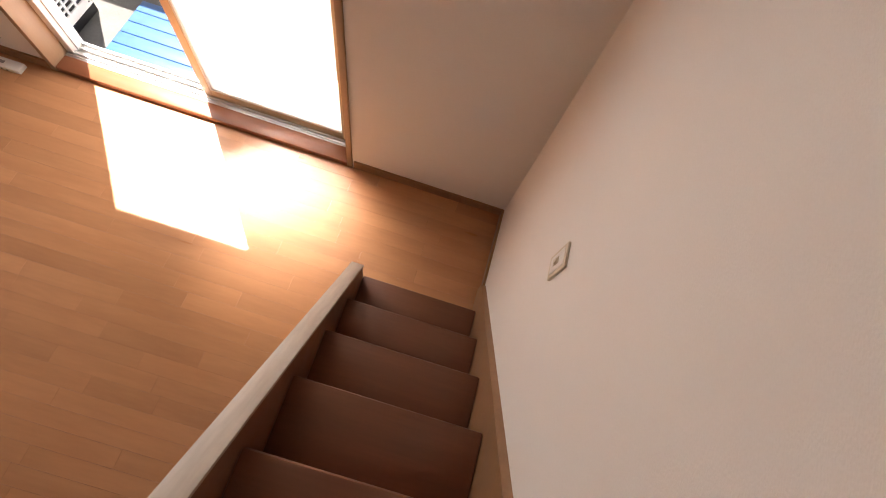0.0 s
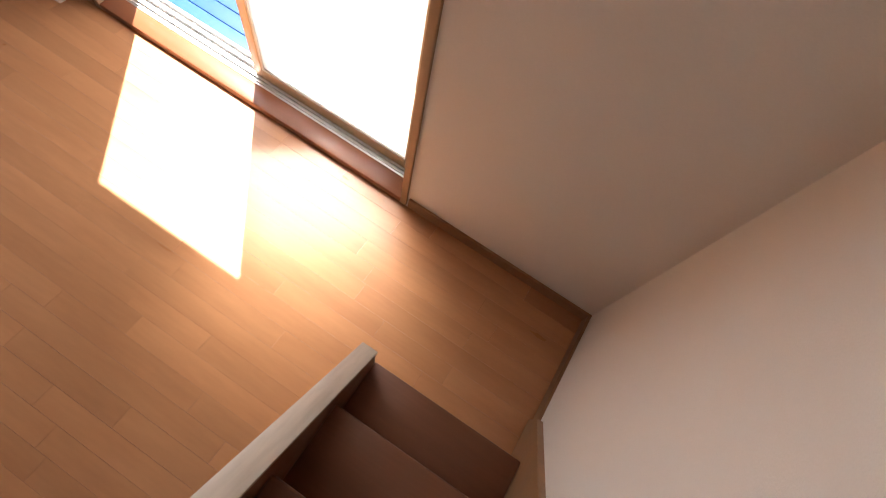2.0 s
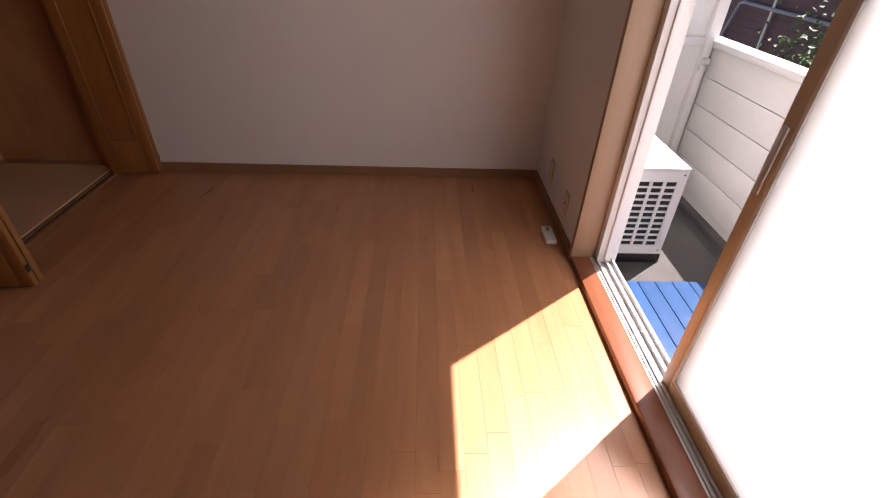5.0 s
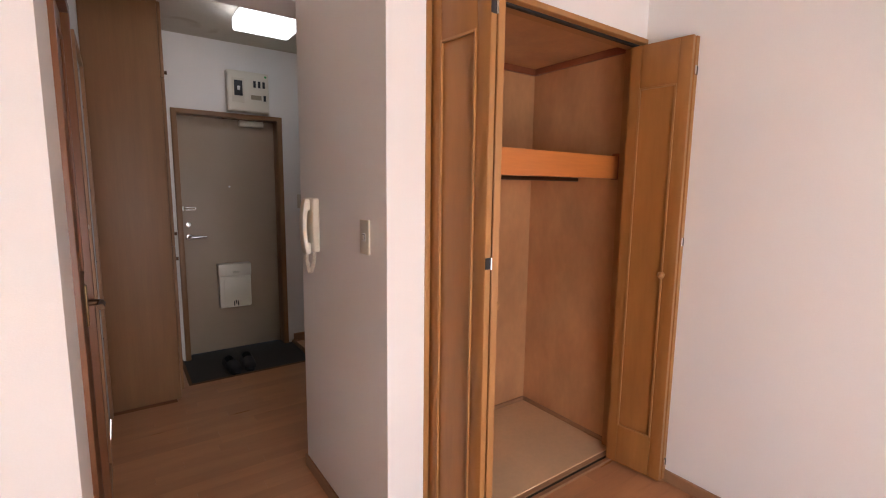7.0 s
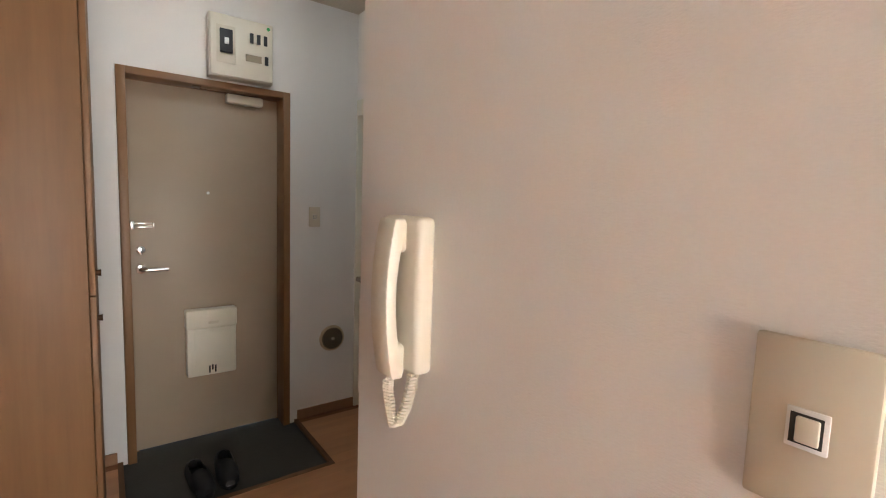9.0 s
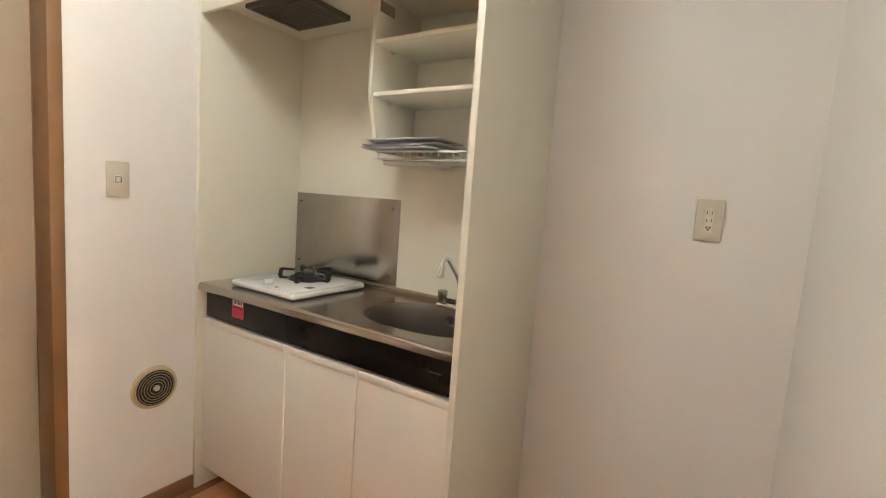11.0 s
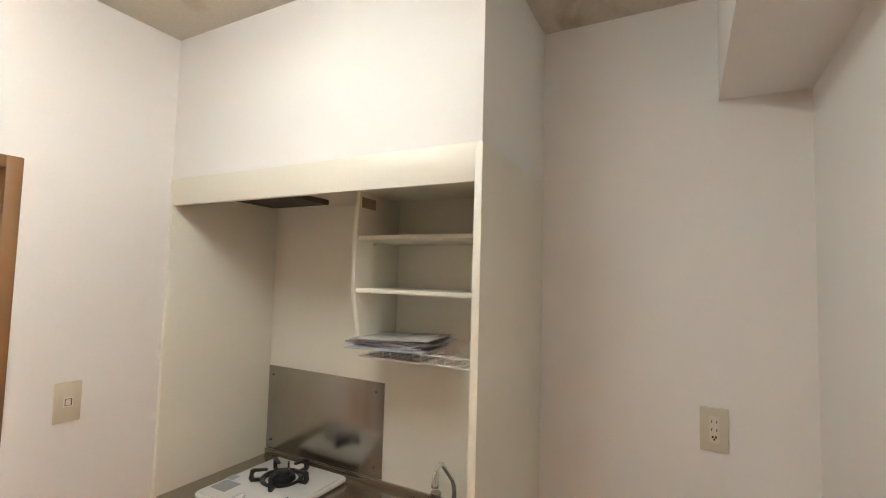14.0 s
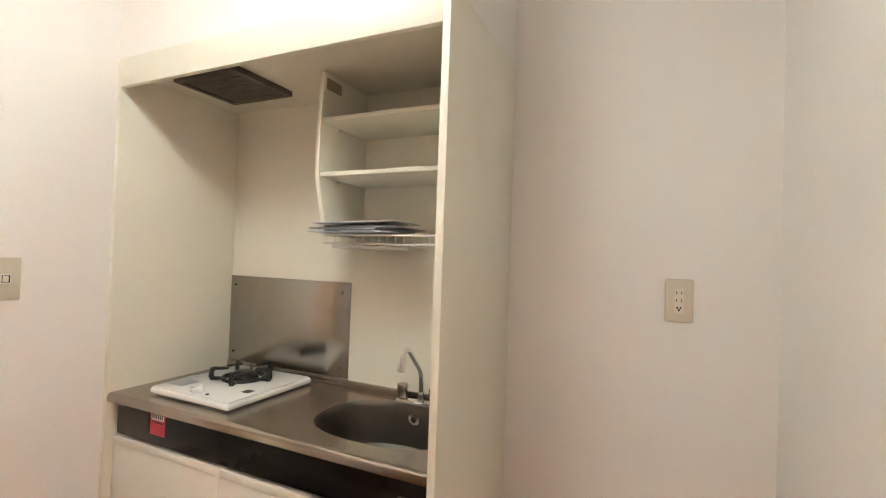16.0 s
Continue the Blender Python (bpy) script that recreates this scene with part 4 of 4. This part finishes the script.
def breaker():
    x0, x1, z0, z1, y = 1.062, 1.378, 1.974, 2.287, D
    b = thing("breaker_box", (1.22, D, z0), "cream circuit breaker box with a black main switch", "breaker box")
    part("body", box((x0, y, z0), (x1, y + 0.075, z1), 0.006), ivory, b)
    part("cover", box((x0 + 0.006, y + 0.075, z0 + 0.006), (x1 - 0.006, y + 0.088, z1 - 0.006), 0.004), ivory, b)
    part("main_frame", box((1.255, y + 0.088, 2.042), (1.345, y + 0.092, 2.227), 0.002), cream, b)
    m = part("main_breaker", box((1.270, y + 0.090, 2.092), (1.330, y + 0.105, 2.207), 0.002), black_matt, b, "black main breaker")
    part("toggle", box((1.290, y + 0.105, 2.132), (1.310, y + 0.116, 2.162), 0.002), white_paint, m)
    for x in (1.105, 1.140, 1.175):
        part("breaker", box((x - 0.009, y + 0.0875, 2.167), (x + 0.009, y + 0.094, 2.217), 0.001), black_matt, b)
    part("breaker", box((1.10 - 0.009, y + 0.0875, 2.067), (1.10 + 0.009, y + 0.094, 2.112), 0.001), black_matt, b)
    part("label_strip", box((1.125, y + 0.0875, 2.072), (1.205, y + 0.0895, 2.107)), tape_brown, b, "brown label strip")
    part("sticker", cyl((1.09, y + 0.0876, 2.257), (1.09, y + 0.0888, 2.257), 0.009, n=20), green_sticker, b, "round green sticker")


breaker()


def ceiling_lamp():
    t = thing("ceiling_lamp", (1.26, -1.935, H), "lit rectangular white corridor ceiling lamp", "lamp")
    part("base", box((1.09, -2.11, H - 0.02), (1.43, -1.76, H), 0.004), white_paint, t)
    part("diffuser", box((1.08, -2.12, H - 0.105), (1.44, -1.75, H - 0.02), 0.012), lamp_glow, t, "glowing white diffuser")


ceiling_lamp()


def shoes():
    for k, (x, y, a) in enumerate(((1.495, -2.40, 6), (1.375, -2.42, -3))):
        t = thing("shoe", (x, y, -0.018), "black leather shoe standing on the grey entrance floor", "shoe", "pair of shoes at the entrance")
        m = pose(x, y, -0.018, 0, 0, a)

        def sole(z0, z1, s, bm=None):
            out = []
            for i in range(24):
                an = 6.2832 * i / 24
                yy = 0.14 * math.sin(an)
                ww = 0.045 + 0.010 * math.sin(an) - 0.006 * math.cos(2 * an)
                out.append((ww * math.cos(an) * s, yy * (0.5 + 0.5 * s)))
            return prism(out, "z", z0, z1, bm)
        b = sole(0, 0.018, 1.0)
        bmesh.ops.transform(b, matrix=m, verts=b.verts)
        part("sole", b, rubber, t)
        b = bmesh.new()
        rings = []
        for i in range(13):
            f = i / 12
            yy = -0.132 + 0.264 * f
            wdt = 0.040 + 0.010 * math.sin(3.1416 * f) * (1.2 if f > 0.5 else 0.8)
            hgt = 0.062 if f < 0.45 else 0.062 - 0.030 * (f - 0.45) / 0.55
            if i in (0, 12):
                wdt, hgt = wdt * 0.55, hgt * 0.75
            rings.append([b.verts.new((wdt * math.cos(q), yy, 0.018 + hgt * max(0.0, math.sin(q)) ** 0.7)) for q in [3.1416 * j / 8 for j in range(9)]])
        for i in range(12):
            for j in range(8):
                if 1 <= i <= 5 and 2 <= j <= 5:
                    continue
                b.faces.new((rings[i][j], rings[i][j + 1], rings[i + 1][j + 1], rings[i + 1][j]))
        b.faces.new(rings[0])
        b.faces.new(rings[12])
        bmesh.ops.recalc_face_normals(b, faces=b.faces)
        bmesh.ops.transform(b, matrix=m, verts=b.verts)
        part("upper", b, rubber, t, "black upper with an open top")


shoes()


def round_vent():
    x, z = 0.676, 0.483
    t = thing("round_vent", (x, D, z), "round cream wall vent with a dark ringed grille", "vent")
    part("flange", cyl((x, D, z), (x, D + 0.012, z), 0.083, 0.078, 40), stile_gold, t)
    part("throat", cyl((x, D + 0.0122, z), (x, D + 0.0135, z), 0.068, n=36), dark, t)
    for r in (0.063, 0.053, 0.043, 0.033, 0.023):
        part("ring", tube([(x + r * math.cos(6.2832 * k / 36), D + 0.017, z + r * math.sin(6.2832 * k / 36)) for k in range(36)], 0.0020, 6, closed=True), tape_brown, t)
    part("hub", cyl((x, D + 0.012, z), (x, D + 0.021, z), 0.011, n=20), cream, t)
    for k in range(4):
        a = 0.785 + 1.5708 * k
        part("spoke", cyl((x, D + 0.016, z), (x + 0.062 * math.cos(a), D + 0.016, z + 0.062 * math.sin(a)), 0.0025, n=8), bronze, t)


round_vent()


# ---------------------------------------------------------------- kitchen unit
def kitchen():
    ya, yb = D, KR            # inner faces of the end panels
    BK = 0.046                # face of the back board
    unit = thing("kitchen_alcove", (0.27, -2.2, 0), "cream panelled frame round the compact kitchen", "cabinet")
    part("end_panel", box((0.0, yb, 0), (K, yb + 0.020, 1.988), 0.0015), panel_white, unit, "cream end panel")
    part("end_panel", box((0.0, ya, 0), (K, ya + 0.018, 1.988), 0.0015), panel_white, unit, "cream end panel")
    part("header", box((K - 0.018, ya + 0.018, 1.893), (K, yb, 1.988), 0.001), panel_white, unit, "cream header board")
    part("hood_board", box((0.0, ya + 0.018, 1.945), (K - 0.018, yb, 1.962)), panel_white, unit)
    part("back_board", box((0.0, ya + 0.018, 0.80), (BK, yb, 1.945)), panel_white, unit, "cream back board")
    soffit = structure("kitchen_soffit", box((0, ya, 1.988), (K - 0.003, yb + 0.017, H)), paper, "white papered wall above the kitchen unit", "wall")
    # hood grille
    hd = thing("hood_filter", (0.33, -2.47, 1.945), "dark greasy range hood filter under the header", "range hood")
    part("frame", boxes(((0.180, -2.640, 1.925), (0.200, -2.345, 1.945)), ((0.412, -2.640, 1.925), (0.432, -2.345, 1.945)), ((0.200, -2.640, 1.925), (0.412, -2.620, 1.945)), ((0.200, -2.365, 1.925), (0.412, -2.345, 1.945)), r=0.002), filter_dark, hd)
    part("mesh", box((0.200, -2.620, 1.932), (0.412, -2.365, 1.945)), filter_dark, hd)
    for k in range(10):
        part("slat", box((0.203 + 0.0212 * k, -2.619, 1.929), (0.211 + 0.0212 * k, -2.366, 1.9322)), filter_dark, hd)
    # base cabinet
    base = thing("base_cabinet", (0.27, -2.2, 0), "cream kitchen base cabinet with three doors and a black band", "cabinet")
    part("body", boxes(((0.015, ya + 0.02, 0.09), (0.478, yb - 0.002, 0.70)), ((0.455, ya + 0.02, 0.70), (0.478, yb - 0.002, 0.84)), ((0.015, ya + 0.02, 0.70), (0.44, ya + 0.036, 0.84))), panel_white, base)
    part("plinth", box((0.40, ya + 0.02, 0), (0.415, yb - 0.002, 0.09)), panel_white, base)
    part("black_band", box((0.478, ya + 0.04, 0.738), (0.500, yb - 0.002, 0.842), 0.002), black, base, "glossy black front band")
    for a, b in ((ya + 0.022, -2.2612), (-2.2588, -1.9272), (-1.9248, yb - 0.004)):
        d = part("door", box((0.480, a, 0.092), (0.500, b, 0.728), 0.004, seg=3), door_cream, base)
        part("lip", box((0.494, a + 0.004, 0.702), (0.503, b - 0.004, 0.728), 0.004), door_cream, d)
    part("sticker", box((0.4995, -2.574, 0.768), (0.5008, -2.502, 0.846)), red_sticker, base, "red and white sticker")
    part("sticker_print", boxes(((0.5005, -2.568, 0.815), (0.5013, -2.508, 0.838))), white_paint, base)
    part("print_bar", boxes(*[((0.5012, -2.563 + 0.009 * k, 0.820), (0.5017, -2.558 + 0.009 * k, 0.834)) for k in range(6)], ((0.5005, -2.566, 0.806), (0.5013, -2.512, 0.810))), black_matt, base)
    part("maker_mark", box((0.4995, -1.665, 0.792), (0.5006, -1.625, 0.797)), vinyl, base)
    # worktop with an opening for the sink
    top = thing("worktop", (0.27, -2.2, 0.84), "stainless steel worktop with an oval sink bowl", "worktop")
    cx, cy, rx, ry = 0.272, -1.824, 0.176, 0.230
    zt, n = 0.872, 48
    b = bmesh.new()
    lo, hi = (BK, ya + 0.018), (0.509, yb - 0.001)
    ring = []
    for k in range(n):
        a = 6.2832 * k / n
        ring.append((cx + rx * math.copysign(abs(math.cos(a)) ** 0.8, math.cos(a)), cy + ry * math.copysign(abs(math.sin(a)) ** 0.8, math.sin(a))))
    inner = [b.verts.new((x, y, zt)) for x, y in ring]
    outer = []
    for x, y in ring:
        dx, dy = x - cx, y - cy
        s = min(((hi[0] if dx > 0 else lo[0]) - cx) / dx if abs(dx) > 1e-6 else 1e9, ((hi[1] if dy > 0 else -2.08) - cy) / dy if abs(dy) > 1e-6 else 1e9)
        outer.append(b.verts.new((cx + dx * s, cy + dy * s, zt)))
    for k in range(n):
        p, q = outer[k], outer[(k + 1) % n]
        b.faces.new((inner[k], inner[(k + 1) % n], q, p))
        if abs(p.co.x - q.co.x) > 1e-4 and abs(p.co.y - q.co.y) > 1e-4:
            corner = (hi[0] if max(p.co.x, q.co.x) > cx else lo[0], hi[1] if max(p.co.y, q.co.y) > cy else -2.08, zt)
            b.faces.new((p, q, b.verts.new(corner)))
    bmesh.ops.recalc_face_normals(b, faces=b.faces)
    if b.faces[0].normal.z < 0:
        bmesh.ops.reverse_faces(b, faces=b.faces)
    part("sink_deck", b, steel, top, "flat steel rim round the bowl")
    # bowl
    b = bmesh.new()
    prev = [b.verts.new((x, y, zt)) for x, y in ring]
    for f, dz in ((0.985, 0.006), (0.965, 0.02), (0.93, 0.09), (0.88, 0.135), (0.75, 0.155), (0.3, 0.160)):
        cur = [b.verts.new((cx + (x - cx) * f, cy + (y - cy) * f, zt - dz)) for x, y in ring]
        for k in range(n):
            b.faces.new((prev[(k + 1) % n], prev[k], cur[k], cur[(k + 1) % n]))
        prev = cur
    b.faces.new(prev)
    part("sink_bowl", b, dark_reflection_steel, top, "oval stainless steel sink bowl")
    part("drain_top", box((lo[0], lo[1], 0.842), (hi[0], -2.08, zt), 0.0), steel, top)
    lip = [(hi[0], 0.842), (hi[0], zt)] + [(hi[0] + 0.014 * math.sin(radians(15 * k)), zt - 0.014 + 0.014 * math.cos(radians(15 * k))) for k in range(1, 7)] + [(hi[0] + 0.014, 0.846), (hi[0] + 0.010, 0.842)]
    part("front_edge", prism(lip, "y", lo[1], hi[1]), steel, top, "rounded front edge")
    part("back_upstand", box((BK, lo[1], zt), (BK + 0.009, hi[1], 0.895), 0.002), steel, top)
    part("overflow", cyl((0.094, -1.835, 0.828), (0.112, -1.835, 0.826), 0.021, n=24, bevel=0.002), chrome, top, "round overflow cap")
    part("overflow_hole", cyl((0.112, -1.835, 0.826), (0.1135, -1.835, 0.8258), 0.011, n=20), dark, top)
    # back splash
    sp = thing("splash_panel", (0.016, -2.47, 0.9), "brushed steel splash panel behind the stove", "splash panel")
    part("sheet", box((BK + 0.0005, -2.766, 0.897), (BK + 0.004, -2.148, 1.253), 0.0008), brushed, sp)
    for y, z in ((-2.74, 0.935), (-2.74, 1.215), (-2.185, 1.215), (-2.185, 0.935)):
        part("screw", cyl((BK + 0.004, y, z), (BK + 0.006, y, z), 0.004, n=10), dark, sp)
    # faucet
    fa = thing("faucet", (0.0970, -1.83, 0.872), "chrome swan-neck faucet with two round knobs", "faucet")
    part("base", box((0.0740, -1.905, 0.872), (0.1160, -1.755, 0.886), 0.006), chrome, fa)
    part("post", cyl((0.0950, -1.820, 0.885), (0.0950, -1.820, 0.915), 0.012, bevel=0.002), chrome, fa)
    arc = [(0.0950, -1.820, 0.91), (0.0950, -1.820, 0.950), (0.0985, -1.8206, 0.972), (0.1080, -1.822, 0.992), (0.1600, -1.8300, 1.052), (0.1690, -1.8313, 1.060), (0.1790, -1.8327, 1.064), (0.1890, -1.8340, 1.061), (0.1965, -1.8350, 1.053), (0.2005, -1.8355, 1.040)]
    part("spout", tube(arc, 0.0082, 14), chrome, fa, "chrome slanting spout")
    part("aerator", cyl((0.2000, -1.8355, 1.042), (0.2050, -1.8362, 1.000), 0.0098, 0.0122, 18, bevel=0.001), chrome, fa)
    for y in (-1.890, -1.772):
        part("knob", cyl((0.0950, y, 0.886), (0.0950, y, 0.932), 0.016, 0.019, 12, bevel=0.003), steel, fa, "fluted knob")
    # stove
    s = thing("gas_stove", (0.26, -2.47, 0.872), "white enamel single burner gas stove", "stove")
    part("body", box((0.095, -2.640, 0.876), (0.466, -2.274, 0.898), 0.009, seg=3), enamel, s)
    part("rim", box((0.102, -2.633, 0.896), (0.459, -2.281, 0.902), 0.004), enamel, s)
    bx_, by_ = 0.245, -2.455
    part("drip_ring", tube([(bx_ + 0.062 * math.cos(6.2832 * k / 32), by_ + 0.062 * math.sin(6.2832 * k / 32), 0.904) for k in range(32)], 0.004, 8, closed=True), black_matt, s)
    part("burner", cyl((bx_, by_, 0.902), (bx_, by_, 0.920), 0.050, 0.044, 28, bevel=0.003), black_matt, s, "black burner head")
    part("burner_cap", cyl((bx_, by_, 0.920), (bx_, by_, 0.931), 0.032, 0.026, 28, bevel=0.003), black_matt, s)
    part("igniter", cyl((bx_ - 0.05, by_ - 0.02, 0.902), (bx_ - 0.05, by_ - 0.02, 0.945), 0.0045, n=8), chrome, s)
    tri = part("trivet", tube([(bx_ + 0.072 * math.cos(6.2832 * k / 32), by_ + 0.072 * math.sin(6.2832 * k / 32), 0.908) for k in range(32)], 0.006, 8, closed=True), black_matt, s, "black pot support")
    for k in range(5):
        a = 0.45 + 6.2832 * k / 5
        m = pose(bx_, by_, 0.902, 0, 0, math.degrees(a))
        b = prism([(0.070, 0.001), (0.108, 0.001), (0.115, 0.014), (0.110, 0.043), (0.100, 0.046), (0.052, 0.043), (0.050, 0.036), (0.094, 0.035), (0.099, 0.026), (0.097, 0.012), (0.070, 0.010)], "y", -0.0065, 0.0065, bevel=0.0015)
        bmesh.ops.transform(b, matrix=m, verts=b.verts)
        part("prong", b, black_matt, tri)
    part("knob", cyl((0.430, -2.455, 0.902), (0.434, -2.455, 0.918), 0.020, 0.018, 24, bevel=0.003), enamel, s, "white ignition knob")
    part("knob_grip", box((0.414, -2.459, 0.917), (0.450, -2.451, 0.924), 0.002), enamel, s)
    part("dot", cyl((0.437, -2.400, 0.902), (0.437, -2.400, 0.904), 0.006, n=14), black_matt, s)
    part("print_patch", boxes(((0.35, -2.62, 0.9018), (0.42, -2.545, 0.9026)), ((0.31, -2.635, 0.9018), (0.345, -2.60, 0.9026))), roof_tile, s, "grey printed notes")
    part("label", box((0.335, -2.335, 0.9018), (0.365, -2.305, 0.9028)), black_matt, s)
    # open shelf unit
    sh = thing("open_shelf", (0.14, -1.86, 1.43), "cream open wall shelf with two boards and a curved side", "shelf")
    part("side", prism([(BK, 1.425), (0.262, 1.425), (0.274, 1.49), (0.294, 1.57), (0.304, 1.62), (0.304, 1.76), (0.292, 1.945), (BK, 1.945)], "y", -2.122, -2.106, bevel=0.002), panel_white, sh, "cream side board with a bowed front")
    for z in (1.617, 1.792):
        part("board", box((BK, -2.106, z - 0.014), (0.296, yb - 0.001, z), 0.0015), panel_white, sh)
        for y in (-2.104, yb - 0.012):
            part("pin", cyl((0.21, y, z - 0.022), (0.21, y + 0.010, z - 0.022), 0.004, n=10), cream, sh)
    part("hanging_rail", boxes(((BK, -2.106, 1.412), (BK + 0.010, yb - 0.001, 1.44))), panel_white, sh)
    part("label", box((0.205, -2.1062, 1.890), (0.282, -2.1045, 1.926)), tape_brown, sh, "brown paper label")
    # wire rack
    wr = thing("wire_rack", (0.14, -1.86, 1.40), "white coated wire dish rack under the open shelf", "rack")
    z0 = 1.392
    part("rim", tube([(BK + 0.004, -2.11, z0 + 0.028), (0.262, -2.11, z0 + 0.028), (0.266, -2.10, z0 + 0.028), (0.266, -1.60, z0 + 0.028), (BK + 0.004, -1.60, z0 + 0.028)], 0.0035, 8), white_paint, wr)
    part("rim", tube([(0.262, -2.11, z0), (0.266, -2.10, z0), (0.266, -1.60, z0)], 0.003, 8), white_paint, wr)
    for k in range(18):
        y = -2.095 + 0.0285 * k
        part("wire", tube([(BK + 0.004, y, z0 + 0.026), (BK + 0.012, y, z0), (0.262, y, z0), (0.266, y, z0 + 0.028)], 0.0018, 6), white_paint, wr)
    part("drip_tray", prism([(0.075 + 0.16 * (0.5 + 0.5 * math.copysign(abs(math.cos(q)) ** 0.4, math.cos(q))), -2.0 + 0.115 * math.copysign(abs(math.sin(q)) ** 0.4, math.sin(q))) for q in [6.2832 * k / 40 for k in range(40)]], "z", z0 - 0.014, z0 - 0.004), white_paint, wr, "shallow white plastic tray")
    # papers on the rack
    rng = random.Random(4)
    z = z0 + 0.034
    for k in range(7):
        a = rng.uniform(-9, 9)
        px, py = 0.195 + rng.uniform(-0.03, 0.03), -2.005 + rng.uniform(-0.03, 0.03)
        m = pose(px, py, z, rng.uniform(-0.7, 0.7), rng.uniform(-0.8, 0.8), a)
        t = thing("brochure", (px, py, z), "loose printed papers in a plastic sleeve on the wire rack" if k == 6 else "printed brochure lying in a pile on the wire rack", "brochure", "pile of papers on the rack")
        hgt = rng.uniform(0.002, 0.005)
        b = box((-0.105, -0.140, 0), (0.105, 0.140, hgt), 0.0008)
        for v in b.verts:
            v.co.z += 0.004 * math.sin(9 * v.co.y + k) - 0.25 * max(0.0, abs(v.co.x) - 0.08) * (1 if k % 2 else -0.4)
        bmesh.ops.transform(b, matrix=m, verts=b.verts)
        part("booklet", b, (paper_sheet, print_blue, paper_sheet, grey_print, paper_sheet, print_blue, clear_film)[k], t)
        if k in (1, 5):
            b = boxes(((-0.08, -0.12, hgt), (0.05, -0.02, hgt + 0.0008)), ((-0.08, 0.02, hgt), (0.08, 0.03, hgt + 0.0008)))
            bmesh.ops.transform(b, matrix=m, verts=b.verts)
            part("print_block", b, paper_sheet, t)
        z += hgt + 0.0014
    

kitchen()


# ---------------------------------------------------------------- floor boards
def floor_boards():
    rng = random.Random(11)
    width, gap, cache = 0.0757, 0.0006, {}

    def spans(y):
        if y > 0:
            return [(V, W)]
        if y > N:
            return [(C, E)]
        if y > KR:
            return [(0.0, E)]
        if y > -1.97:
            return [(0.40, E)]
        if y > -2.19:
            return [(0.40, 1.90)]
        return [(0.40, 0.895), (1.81, E)]

    n0, n1 = math.ceil((D) / width), math.floor((R - 0.012) / width)
    for n in range(n0, n1 + 1):
        y0 = n * width
        y1 = min(y0 + width, R - 0.010)
        for a, b in spans(y0 + 0.01):
            x = a
            first = True
            while x < b - 0.002:
                l = rng.choice((0.30, 0.45, 0.606, 0.606, 0.909, 0.909))
                if first:
                    l *= rng.uniform(0.3, 1.0)
                    first = False
                if b - x - l < 0.12:
                    l = b - x
                l = round(min(l, b - x), 3)
                key = (l, round(y1 - y0, 4))
                if key not in cache:
                    bm = box((gap / 2, gap / 2, -0.010), (l - gap / 2, y1 - y0 - gap / 2, 0.0))
                    me = bpy.data.meshes.new("board")
                    bm.to_mesh(me)
                    bm.free()
                    me.materials.append(floor_wood)
                    cache[key] = me
                ob = new("board", cache[key])
                ob.location = (x, y0, 0)
                ob.parent = floor
                x += l


floor_boards()
